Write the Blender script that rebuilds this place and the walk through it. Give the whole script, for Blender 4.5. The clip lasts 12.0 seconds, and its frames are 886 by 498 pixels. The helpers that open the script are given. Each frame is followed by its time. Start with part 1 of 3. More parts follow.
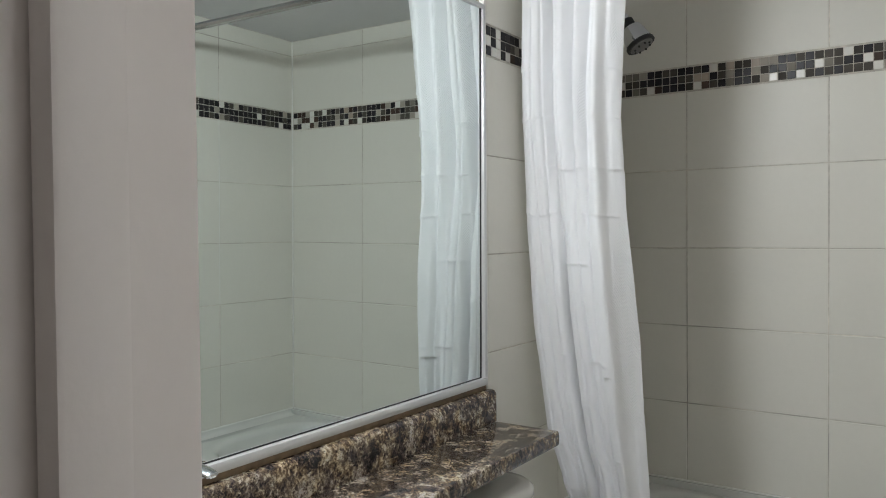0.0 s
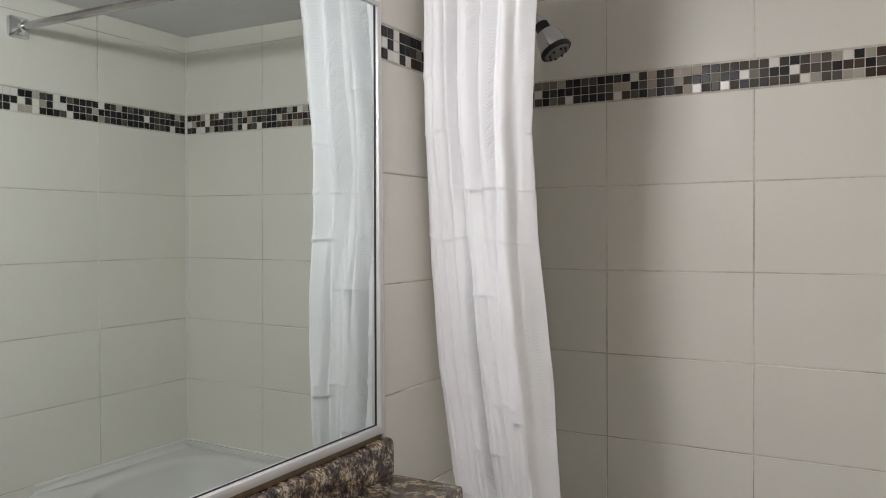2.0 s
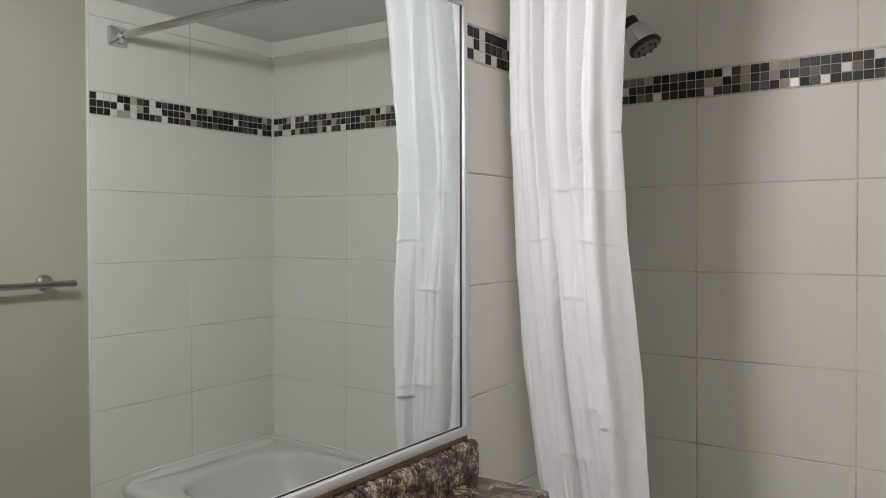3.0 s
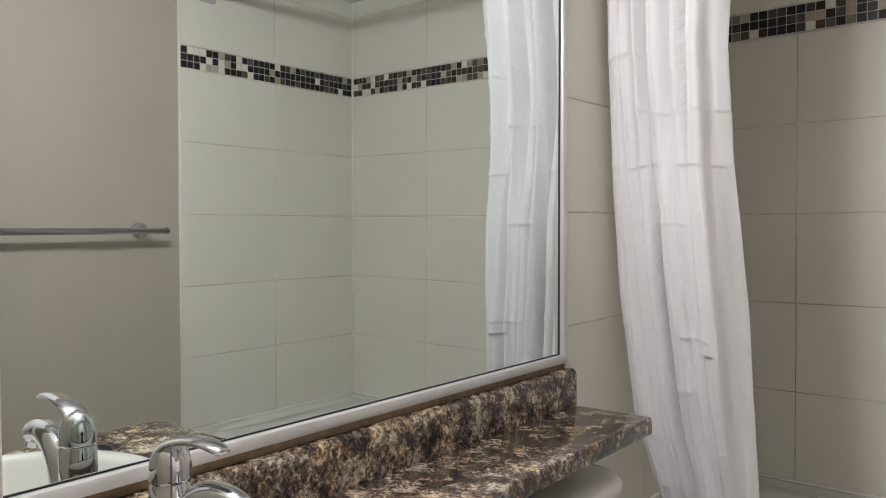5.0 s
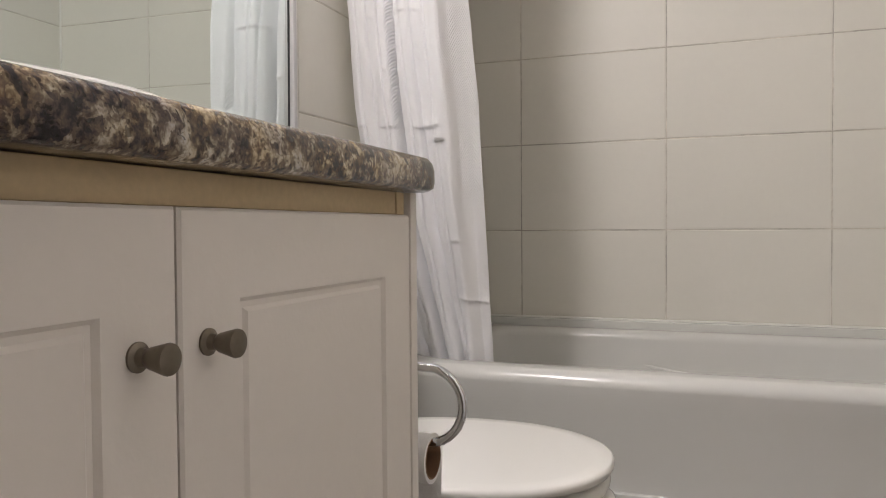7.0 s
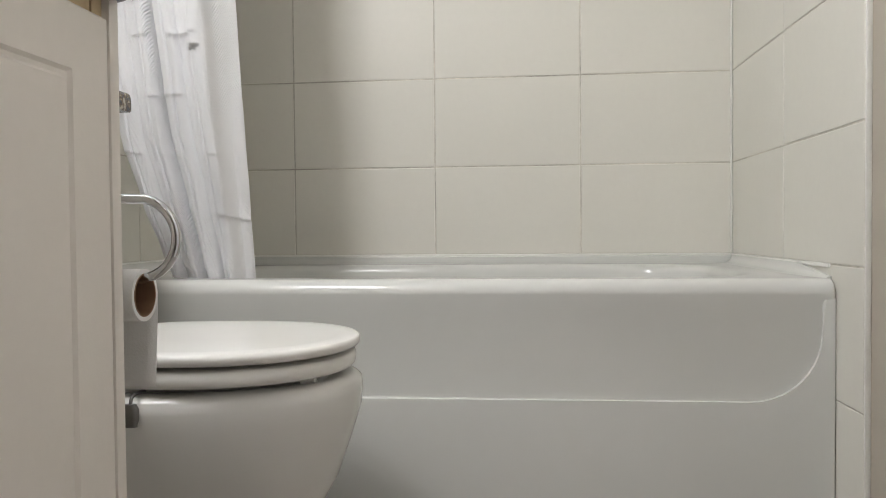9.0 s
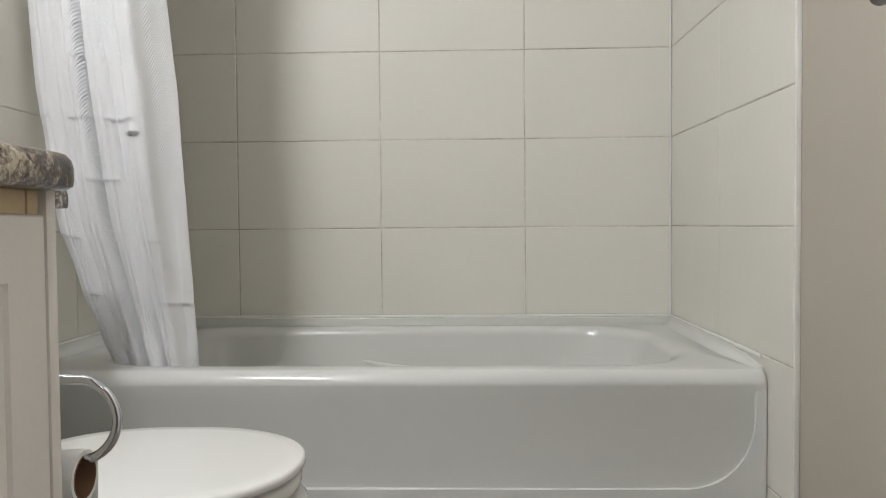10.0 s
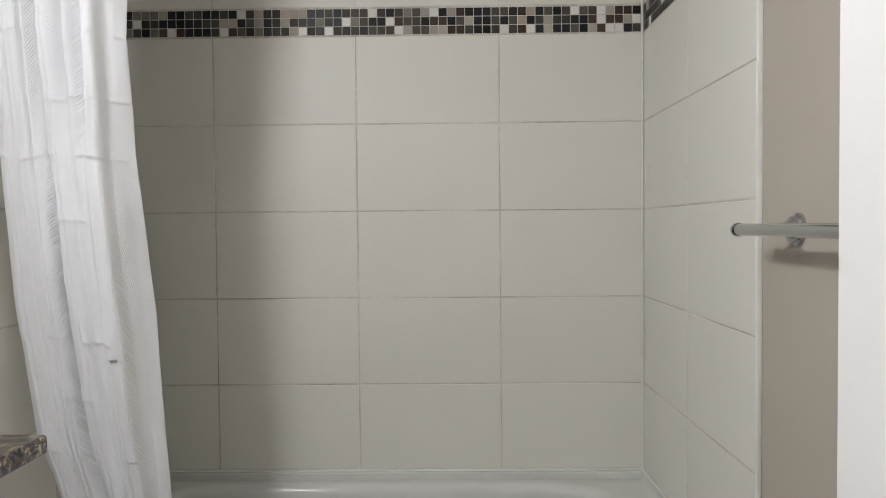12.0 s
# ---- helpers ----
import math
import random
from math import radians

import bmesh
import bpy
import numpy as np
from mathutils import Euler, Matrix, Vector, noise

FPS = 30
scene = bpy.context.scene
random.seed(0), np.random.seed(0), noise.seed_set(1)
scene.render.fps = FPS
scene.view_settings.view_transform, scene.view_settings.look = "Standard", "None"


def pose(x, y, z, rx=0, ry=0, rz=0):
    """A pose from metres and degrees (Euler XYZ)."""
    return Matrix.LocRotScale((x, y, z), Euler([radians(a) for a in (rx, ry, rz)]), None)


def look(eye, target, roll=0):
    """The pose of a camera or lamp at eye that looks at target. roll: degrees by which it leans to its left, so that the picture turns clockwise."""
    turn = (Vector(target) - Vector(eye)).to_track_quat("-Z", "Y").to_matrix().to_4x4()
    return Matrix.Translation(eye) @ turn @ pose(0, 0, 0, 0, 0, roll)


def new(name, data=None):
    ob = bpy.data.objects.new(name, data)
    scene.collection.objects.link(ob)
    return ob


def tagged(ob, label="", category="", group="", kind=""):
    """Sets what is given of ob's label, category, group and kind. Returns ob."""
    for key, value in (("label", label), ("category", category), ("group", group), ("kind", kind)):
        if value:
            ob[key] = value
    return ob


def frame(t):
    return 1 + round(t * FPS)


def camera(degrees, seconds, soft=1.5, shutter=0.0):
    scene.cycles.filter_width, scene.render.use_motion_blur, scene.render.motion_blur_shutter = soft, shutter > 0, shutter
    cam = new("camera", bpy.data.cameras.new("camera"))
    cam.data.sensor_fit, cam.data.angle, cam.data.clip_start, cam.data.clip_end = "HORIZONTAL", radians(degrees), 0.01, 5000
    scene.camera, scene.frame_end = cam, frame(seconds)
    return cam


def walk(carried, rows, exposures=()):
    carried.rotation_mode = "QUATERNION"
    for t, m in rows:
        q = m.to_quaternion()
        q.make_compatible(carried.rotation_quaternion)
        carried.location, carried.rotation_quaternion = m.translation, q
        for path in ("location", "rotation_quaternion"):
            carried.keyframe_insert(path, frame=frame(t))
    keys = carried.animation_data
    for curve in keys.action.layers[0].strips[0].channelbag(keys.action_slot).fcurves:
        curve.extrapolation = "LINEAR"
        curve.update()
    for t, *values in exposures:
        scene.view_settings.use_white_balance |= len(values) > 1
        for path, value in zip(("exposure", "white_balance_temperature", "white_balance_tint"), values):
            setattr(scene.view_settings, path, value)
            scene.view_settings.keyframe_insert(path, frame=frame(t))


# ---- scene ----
cam = camera(60.4, 12.0, soft=1.0)
PATH = [
    (0, (1.019, -0.048, 1.331), (-0.105, 1.606, 1.289), -0.5),
    (0.5, (1.033, 0.060, 1.338), (-0.019, 1.760, 1.299), -0.4),
    (1, (1.010, 0.129, 1.363), (0.014, 1.864, 1.320), -0.4),
    (1.5, (0.968, 0.164, 1.381), (0.006, 1.918, 1.336), -0.4),
    (2, (0.972, 0.189, 1.394), (-0.001, 1.936, 1.348), -0.4),
    (2.5, (0.962, 0.190, 1.403), (-0.074, 1.901, 1.356), -0.4),
    (3, (0.948, 0.187, 1.396), (-0.193, 1.827, 1.351), -0.4),
    (3.5, (0.950, 0.185, 1.391), (-0.290, 1.750, 1.345), -0.5),
    (3.7, (0.952, 0.182, 1.400), (-0.325, 1.717, 1.347), -0.5),
    (5.3, (0.847, 0.142, 1.181), (-0.406, 1.702, 1.125), -0.3),
    (5.5, (0.836, 0.148, 1.138), (-0.360, 1.751, 1.079), -0.3),
    (6, (0.841, 0.173, 1.025), (-0.218, 1.869, 0.970), -0.3),
    (6.5, (0.842, 0.202, 0.915), (-0.039, 1.996, 0.851), -0.2),
    (7, (0.861, 0.230, 0.786), (0.162, 2.103, 0.733), -0.4),
    (7.5, (0.872, 0.231, 0.669), (0.327, 2.154, 0.620), -0.5),
    (7.7, (0.881, 0.231, 0.638), (0.390, 2.166, 0.589), -0.5),
    (8.5, (0.922, 0.240, 0.592), (0.616, 2.212, 0.540), -0.5),
    (9.5, (0.959, 0.256, 0.657), (0.838, 2.251, 0.608), -0.5),
    (10, (0.951, 0.246, 0.788), (0.885, 2.243, 0.724), -0.5),
    (10.5, (0.949, 0.241, 0.891), (0.906, 2.239, 0.833), -0.6),
    (11, (0.944, 0.236, 1.024), (0.926, 2.234, 0.962), -0.5),
    (11.5, (0.970, 0.232, 1.133), (0.955, 2.230, 1.068), -0.5),
    (12, (0.978, 0.224, 1.232), (0.951, 2.223, 1.172), -0.5),
]
walk(cam, [(t, look(eye, target, roll)) for t, eye, target, roll in PATH],
     exposures=[(0.0, -0.38, 6300, 6), (0.5, -0.30, 6500, 9), (2.5, -0.36, 6650, 13), (3.7, -0.38, 6700, 14), (5.5, -0.3, 6850, 14),
                (6.5, -0.20, 6980, 16), (7.0, -0.10, 6950, 16), (7.5, 0.24, 6900, 15), (9.5, 0.18, 6520, 9), (10.0, 0.03, 6500, 9), (10.5, -0.05, 6480, 9), (11.5, -0.25, 6500, 10),
                (12.0, -0.29, 6500, 10)])

# ---- light ----
world = bpy.data.worlds.new("world")
scene.world = world
world.use_nodes = True
world.node_tree.nodes["Background"].inputs["Color"].default_value = (1.0, 0.93, 0.85, 1)
world.node_tree.nodes["Background"].inputs["Strength"].default_value = 0.05


def bulb(name, place, power, radius, color):
    data = bpy.data.lights.new(name, "POINT")
    data.energy, data.shadow_soft_size, data.color = power, radius, color
    ob = new(name, data)
    ob.location = place
    return ob


# a light bar with three bulbs above the mirror
LAMP = (0.965, 0.975, 1.0)
for k in range(3):
    bulb("vanity_bulb", (0.15, 0.40 + 0.2 * k, 2.0), 2.3, 0.05, LAMP)
bar = bpy.data.lights.new("vanity_light", "AREA")
bar.shape, bar.size, bar.size_y, bar.energy, bar.color = "RECTANGLE", 0.62, 0.09, 22.5, LAMP
new("vanity_light", bar).matrix_world = look((0.10, 0.60, 2.0), (1.0, 0.98, 1.62))
# unseen fill lamp added in the hallway, lifting the jamb and cabinet fronts
bulb("hall_fill", (1.1, -0.75, 2.1), 4.0, 0.12, (1.0, 0.96, 0.95))

# ---- plan ----
XL, XR, YB, ZC = 0.037, 1.52, 2.40, 2.17      # tiled faces and ceiling
ZD, TW, TH = 0.5305, 0.4076, 0.2486               # lowest tile line over the tub, tile pitch
DECK = 0.505                                  # tub rim
TOP = 0.857                                   # countertop
YW, YH = 0.2115, 0.092                         # bathroom and hall faces of the door wall
XJ1, XJ2 = 0.681, 1.378                       # door opening


# ---- materials ----
def ramp(nt, stops, interp="LINEAR"):
    n = nt.nodes.new("ShaderNodeValToRGB")
    n.color_ramp.interpolation = interp
    while len(n.color_ramp.elements) < len(stops):
        n.color_ramp.elements.new(0.5)
    for e, (p, c) in zip(n.color_ramp.elements, stops):
        e.position, e.color = p, (*c, 1)
    return n


def material(name, color, rough=0.5, metal=0.0, grain=0.0, grain_scale=40.0, stain=0.06, stain_scale=3.0,
             bump=0.0, bump_scale=120.0, coat=0.0, vary=0.0, rough_var=0.05, spec=0.5):
    m = bpy.data.materials.new(name)
    m.use_nodes = True
    nt = m.node_tree
    b = nt.nodes["Principled BSDF"]
    b.inputs["Metallic"].default_value = metal
    b.inputs["Specular IOR Level"].default_value = spec
    b.inputs["Coat Weight"].default_value = coat
    b.inputs["Coat Roughness"].default_value = 0.08
    geo = nt.nodes.new("ShaderNodeNewGeometry")

    def noise_at(scale, detail=4):
        n = nt.nodes.new("ShaderNodeTexNoise")
        n.inputs["Scale"].default_value, n.inputs["Detail"].default_value = scale, detail
        nt.links.new(geo.outputs["Position"], n.inputs["Vector"])
        return n

    def math_node(op, a, c, clamp=False):
        n = nt.nodes.new("ShaderNodeMath")
        n.operation, n.use_clamp = op, clamp
        for s, v in zip(n.inputs, (a, c)):
            if hasattr(v, "is_output"):
                nt.links.new(v, s)
            else:
                s.default_value = v
        return n.outputs[0]

    big, fine = noise_at(stain_scale), noise_at(grain_scale, 6)
    v = math_node("ADD", math_node("MULTIPLY", math_node("SUBTRACT", big.outputs["Fac"], 0.5), stain * 2), 1.0)
    v = math_node("ADD", v, math_node("MULTIPLY", math_node("SUBTRACT", fine.outputs["Fac"], 0.5), grain * 2))
    if vary:
        info = nt.nodes.new("ShaderNodeObjectInfo")
        v = math_node("ADD", v, math_node("MULTIPLY", math_node("SUBTRACT", info.outputs["Random"], 0.5), vary * 2))
    mix = nt.nodes.new("ShaderNodeVectorMath")
    mix.operation = "SCALE"
    mix.inputs[0].default_value = color
    nt.links.new(v, mix.inputs["Scale"])
    nt.links.new(mix.outputs[0], b.inputs["Base Color"])
    r = math_node("ADD", math_node("MULTIPLY", math_node("SUBTRACT", big.outputs["Fac"], 0.5), rough_var * 2), rough, True)
    nt.links.new(r, b.inputs["Roughness"])
    if bump:
        n = noise_at(bump_scale, 5)
        bp = nt.nodes.new("ShaderNodeBump")
        bp.inputs["Strength"].default_value, bp.inputs["Distance"].default_value = bump, 0.002
        nt.links.new(n.outputs["Fac"], bp.inputs["Height"])
        nt.links.new(bp.outputs[0], b.inputs["Normal"])
    return m


def granite_material():
    """Printed stone laminate: cream, tan, brown and charcoal crystals, clustered in clouds."""
    m = bpy.data.materials.new("stone_laminate")
    m.use_nodes = True
    nt = m.node_tree
    b = nt.nodes["Principled BSDF"]
    geo = nt.nodes.new("ShaderNodeNewGeometry")
    warp = nt.nodes.new("ShaderNodeTexNoise")
    warp.inputs["Scale"].default_value, warp.inputs["Detail"].default_value = 90, 6
    nt.links.new(geo.outputs["Position"], warp.inputs["Vector"])
    off = nt.nodes.new("ShaderNodeVectorMath")
    off.operation = "MULTIPLY_ADD"
    off.inputs[1].default_value = (0.026, 0.026, 0.026)
    nt.links.new(warp.outputs["Color"], off.inputs[0])
    nt.links.new(geo.outputs["Position"], off.inputs[2])

    def cells(scale):
        n = nt.nodes.new("ShaderNodeTexVoronoi")
        n.inputs["Scale"].default_value = scale
        nt.links.new(off.outputs[0], n.inputs["Vector"])
        s = nt.nodes.new("ShaderNodeSeparateColor")
        nt.links.new(n.outputs["Color"], s.inputs[0])
        return s.outputs[0]

    def cloud(scale, detail, rough, distort):
        n = nt.nodes.new("ShaderNodeTexNoise")
        n.inputs["Scale"].default_value, n.inputs["Detail"].default_value = scale, detail
        n.inputs["Roughness"].default_value, n.inputs["Distortion"].default_value = rough, distort
        nt.links.new(geo.outputs["Position"], n.inputs["Vector"])
        return n.outputs["Fac"]

    def mad(a, k, c):
        n = nt.nodes.new("ShaderNodeMath")
        n.operation = "MULTIPLY_ADD"
        n.inputs[1].default_value = k
        nt.links.new(a, n.inputs[0])
        if hasattr(c, "is_output"):
            nt.links.new(c, n.inputs[2])
        else:
            n.inputs[2].default_value = c
        return n.outputs[0]

    value = mad(cloud(22, 2, 0.5, 0.5), 1.10, mad(cloud(75, 3, 0.55, 0.4), 0.85, mad(cloud(210, 3, 0.6, 0.3), 0.85, mad(cells(140), 0.26, -1.15))))
    base = ramp(nt, [(0.0, (0.016, 0.014, 0.016)), (0.16, (0.034, 0.028, 0.030)), (0.30, (0.105, 0.078, 0.064)), (0.41, (0.17, 0.127, 0.088)),
                     (0.50, (0.30, 0.245, 0.175)), (0.60, (0.50, 0.43, 0.32)), (0.74, (0.62, 0.56, 0.45)), (0.88, (0.52, 0.49, 0.44)), (1.0, (0.27, 0.26, 0.27))])
    nt.links.new(value, base.inputs[0])
    tone = ramp(nt, [(0.36, (0.80, 0.80, 0.90)), (0.50, (1, 1, 1)), (0.64, (1.03, 0.94, 0.80))])
    nt.links.new(cloud(31, 2, 0.5, 0.2), tone.inputs[0])
    tint = nt.nodes.new("ShaderNodeMix")
    tint.data_type, tint.blend_type = "RGBA", "MULTIPLY"
    tint.inputs["Factor"].default_value = 1.0
    nt.links.new(base.outputs[0], tint.inputs["A"])
    nt.links.new(tone.outputs[0], tint.inputs["B"])
    speck = ramp(nt, [(0.0, (0.10, 0.09, 0.09)), (0.13, (0.34, 0.30, 0.29)), (0.22, (1, 1, 1)), (1.0, (1, 1, 1))])
    nt.links.new(cells(300), speck.inputs[0])
    mul = nt.nodes.new("ShaderNodeMix")
    mul.data_type, mul.blend_type = "RGBA", "MULTIPLY"
    mul.inputs["Factor"].default_value = 0.75
    nt.links.new(tint.outputs["Result"], mul.inputs["A"])
    nt.links.new(speck.outputs[0], mul.inputs["B"])
    nt.links.new(mul.outputs["Result"], b.inputs["Base Color"])
    b.inputs["Roughness"].default_value = 0.17
    fine = nt.nodes.new("ShaderNodeTexNoise")
    fine.inputs["Scale"].default_value = 260
    nt.links.new(geo.outputs["Position"], fine.inputs["Vector"])
    bp = nt.nodes.new("ShaderNodeBump")
    bp.inputs["Strength"].default_value, bp.inputs["Distance"].default_value = 0.3, 0.001
    nt.links.new(fine.outputs["Fac"], bp.inputs["Height"])
    nt.links.new(bp.outputs[0], b.inputs["Normal"])
    return m


def fabric_material():
    """White cotton with a woven herringbone relief, in the cloth's own coordinates."""
    m = bpy.data.materials.new("white_woven_cotton")
    m.use_nodes = True
    nt = m.node_tree
    b = nt.nodes["Principled BSDF"]
    b.inputs["Base Color"].default_value = (0.92, 0.92, 0.932, 1)
    b.inputs["Roughness"].default_value = 0.75
    b.inputs["Sheen Weight"].default_value = 0.2
    uv = nt.nodes.new("ShaderNodeUVMap")
    sep = nt.nodes.new("ShaderNodeSeparateXYZ")
    nt.links.new(uv.outputs[0], sep.inputs[0])

    def math_node(op, a, c=0.0):
        n = nt.nodes.new("ShaderNodeMath")
        n.operation = op
        for s, v in zip(n.inputs, (a, c)):
            if hasattr(v, "is_output"):
                nt.links.new(v, s)
            else:
                s.default_value = v
        return n.outputs[0]

    zig = math_node("PINGPONG", sep.outputs[0], 0.021)
    run = math_node("ADD", sep.outputs[1], math_node("MULTIPLY", zig, 1.25))
    wave = math_node("SINE", math_node("MULTIPLY", run, 2 * math.pi / 0.0077))
    cross = math_node("SINE", math_node("MULTIPLY", sep.outputs[0], 2 * math.pi / 0.006))
    h = math_node("ADD", wave, math_node("MULTIPLY", cross, 0.2))
    patch = nt.nodes.new("ShaderNodeTexNoise")
    patch.inputs["Scale"].default_value = 9
    nt.links.new(uv.outputs[0], patch.inputs["Vector"])
    mask = ramp(nt, [(0.30, (0.75, 0.75, 0.75)), (0.6, (1, 1, 1))])
    nt.links.new(patch.outputs["Fac"], mask.inputs[0])
    h = math_node("MULTIPLY", h, mask.outputs[0])
    bp = nt.nodes.new("ShaderNodeBump")
    bp.inputs["Strength"].default_value, bp.inputs["Distance"].default_value = 0.65, 0.0014
    nt.links.new(h, bp.inputs["Height"])
    nt.links.new(bp.outputs[0], b.inputs["Normal"])
    return m


PAINT = material("beige_wall_paint", (0.45, 0.405, 0.342), 0.55, grain=0.03, grain_scale=220, bump=0.12, bump_scale=320)
CEIL = material("white_ceiling_paint", (0.78, 0.78, 0.80), 0.8, grain=0.02, bump=0.2, bump_scale=200)
TRIMP = material("white_gloss_paint", (0.76, 0.705, 0.665), 0.38, grain=0.02, grain_scale=90, bump=0.08, bump_scale=160)
DOORP = material("white_door_paint", (0.80, 0.78, 0.77), 0.42, grain=0.02, grain_scale=60, bump=0.1, bump_scale=200)
FLOORM = material("grey_floor_tile", (0.36, 0.33, 0.30), 0.4, grain=0.06, bump=0.1)
TILE = material("cream_glazed_tile", (0.73, 0.71, 0.645), 0.42, spec=0.32, grain=0.02, grain_scale=60, stain=0.025, stain_scale=5,
                bump=0.05, bump_scale=28, vary=0.018)
GROUT = material("warm_grey_grout", (0.575, 0.54, 0.475), 0.85, grain=0.4, grain_scale=60, stain=0.7, stain_scale=4.5, bump=0.3)
CAULK = material("white_caulk", (0.80, 0.79, 0.75), 0.5, stain=0.12, stain_scale=14, grain=0.06)
MOSAIC = {"k": material("black_glass_mosaic", (0.022, 0.020, 0.023), 0.30, vary=0.4, spec=0.2),
          "d": material("dark_grey_mosaic", (0.080, 0.072, 0.062), 0.6, vary=0.3, spec=0.12, grain=0.15),
          "b": material("brown_mosaic", (0.065, 0.043, 0.034), 0.45, vary=0.25, spec=0.12, grain=0.15),
          "g": material("grey_stone_mosaic", (0.22, 0.203, 0.172), 0.6, spec=0.12, vary=0.12, grain=0.12),
          "l": material("light_taupe_mosaic", (0.40, 0.365, 0.31), 0.6, spec=0.12, vary=0.1, grain=0.1),
          "t": material("tan_mosaic", (0.40, 0.33, 0.265), 0.35, vary=0.1, grain=0.1),
          "w": material("white_mosaic", (0.74, 0.72, 0.67), 0.25, vary=0.04)}
ENAMEL = material("white_tub_enamel", (0.655, 0.655, 0.625), 0.18, stain=0.02, grain=0.006, bump=0.03, bump_scale=14)
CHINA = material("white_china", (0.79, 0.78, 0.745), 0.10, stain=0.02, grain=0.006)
# the same white china, darkened to offset the strong light on the basin
BASIN = material("white_china_dimmed", (0.66, 0.656, 0.625), 0.14, stain=0.03, grain=0.01)
SEATP = material("white_seat_plastic", (0.82, 0.81, 0.77), 0.2, stain=0.015, grain=0.006)
CABP = material("off_white_cabinet_foil", (0.80, 0.755, 0.69), 0.45, grain=0.02, grain_scale=80, bump=0.08, bump_scale=220)
RAW = material("bare_tan_particle_board", (0.64, 0.50, 0.30), 0.7, grain=0.12, grain_scale=160, stain=0.1, bump=0.15)
SCRIBE = material("dark_brown_strip", (0.19, 0.13, 0.075), 0.6, grain=0.5, grain_scale=70, stain=0.4, stain_scale=12)
CHROME = material("polished_chrome", (0.66, 0.67, 0.69), 0.06, 1.0, stain=0.02, rough_var=0.03)
# chrome with dark reflections put into its colour, for rail and rod
RAILC = material("darkened_chrome", (0.50, 0.50, 0.51), 0.16, 1.0, stain=0.03, rough_var=0.03)
SATIN = material("satin_nickel", (0.24, 0.235, 0.23), 0.3, 1.0, stain=0.04, grain=0.03)
PEWTER = material("antique_pewter", (0.20, 0.172, 0.135), 0.42, 1.0, stain=0.1, grain=0.12, grain_scale=300, bump=0.15)
ALU = material("white_aluminium_frame", (0.70, 0.70, 0.70), 0.32, 0.25, stain=0.03)
BLACK = material("black_rubber", (0.02, 0.02, 0.022), 0.5)
MIRROR = material("mirror_glass", (0.79, 0.855, 0.84), 0.012, 1.0, stain=0.006, grain=0.0, rough_var=0.004)
PAPER = material("white_tissue_paper", (0.82, 0.81, 0.79), 0.95, grain=0.03, bump=0.3, bump_scale=500)
CARD = material("brown_cardboard", (0.26, 0.15, 0.085), 0.9, grain=0.1)
STONE = granite_material()
FABRIC = fabric_material()


# ---- mesh helpers ----
def part(name, bm, mat, parent=None, label="", smooth=35):
    """Links a bmesh, made in world metres, as one mesh object, under a thing or a part."""
    me = bpy.data.meshes.new(name)
    bmesh.ops.recalc_face_normals(bm, faces=bm.faces)
    bm.to_mesh(me)
    bm.free()
    me.materials.append(mat)
    if smooth:
        for p in me.polygons:
            p.use_smooth = True
        me.set_sharp_from_angle(angle=radians(smooth))
    ob = new(name, me)
    if parent is not None:
        ob.parent = parent
        if parent.parent is None:
            ob.matrix_parent_inverse = Matrix.Translation(parent.location).inverted()
    if label:
        ob["label"] = label
    return ob


def thing(name, place, label, category, group=""):
    ob = new(name)
    ob.location = place
    ob.empty_display_size = 0.05
    return tagged(ob, label, category, group)


def box(lo, hi, bevel=0.0, seg=2, bm=None):
    bm = bm or bmesh.new()
    r = bmesh.ops.create_cube(bm, size=1)
    for v in r["verts"]:
        v.co = Vector([lo[i] + (v.co[i] + 0.5) * (hi[i] - lo[i]) for i in range(3)])
    if bevel:
        es = list({e for v in r["verts"] for e in v.link_edges})
        bmesh.ops.bevel(bm, geom=es, offset=bevel, segments=seg, affect="EDGES", profile=0.5)
    return bm


def loft(loops, cap_start=True, cap_end=True, bm=None, closed=True):
    bm = bm or bmesh.new()
    rings = [[bm.verts.new(p) for p in lp] for lp in loops]
    n = len(rings[0])
    for a, b in zip(rings, rings[1:]):
        for i in range(n if closed else n - 1):
            j = (i + 1) % n
            bm.faces.new((a[i], a[j], b[j], b[i]))
    if cap_start:
        bm.faces.new(rings[0][::-1])
    if cap_end:
        bm.faces.new(rings[-1])
    return bm


def frame_axes(d):
    d = Vector(d).normalized()
    u = d.orthogonal().normalized()
    return d, u, d.cross(u)


def lathe(base, axis, profile, n=28, bm=None):
    """profile: pairs of distance along the axis and radius."""
    d, u, w = frame_axes(axis)
    base = Vector(base)
    loops = [[base + d * h + (u * math.cos(2 * math.pi * k / n) + w * math.sin(2 * math.pi * k / n)) * max(r, 1e-4)
              for k in range(n)] for h, r in profile]
    return loft(loops, bm=bm)


def smooth_line(pts, steps=8):
    """Catmull-Rom through the points (each any number of coordinates)."""
    p = [Vector(q) for q in pts]
    p = [p[0] * 2 - p[1]] + p + [p[-1] * 2 - p[-2]]
    out = []
    for i in range(1, len(p) - 2):
        for s in range(steps):
            t = s / steps
            a, b, c, d = p[i - 1:i + 3]
            out.append(0.5 * ((2 * b) + (c - a) * t + (2 * a - 5 * b + 4 * c - d) * t * t + (3 * b - a - 3 * c + d) * t ** 3))
    return out + [p[-2]]


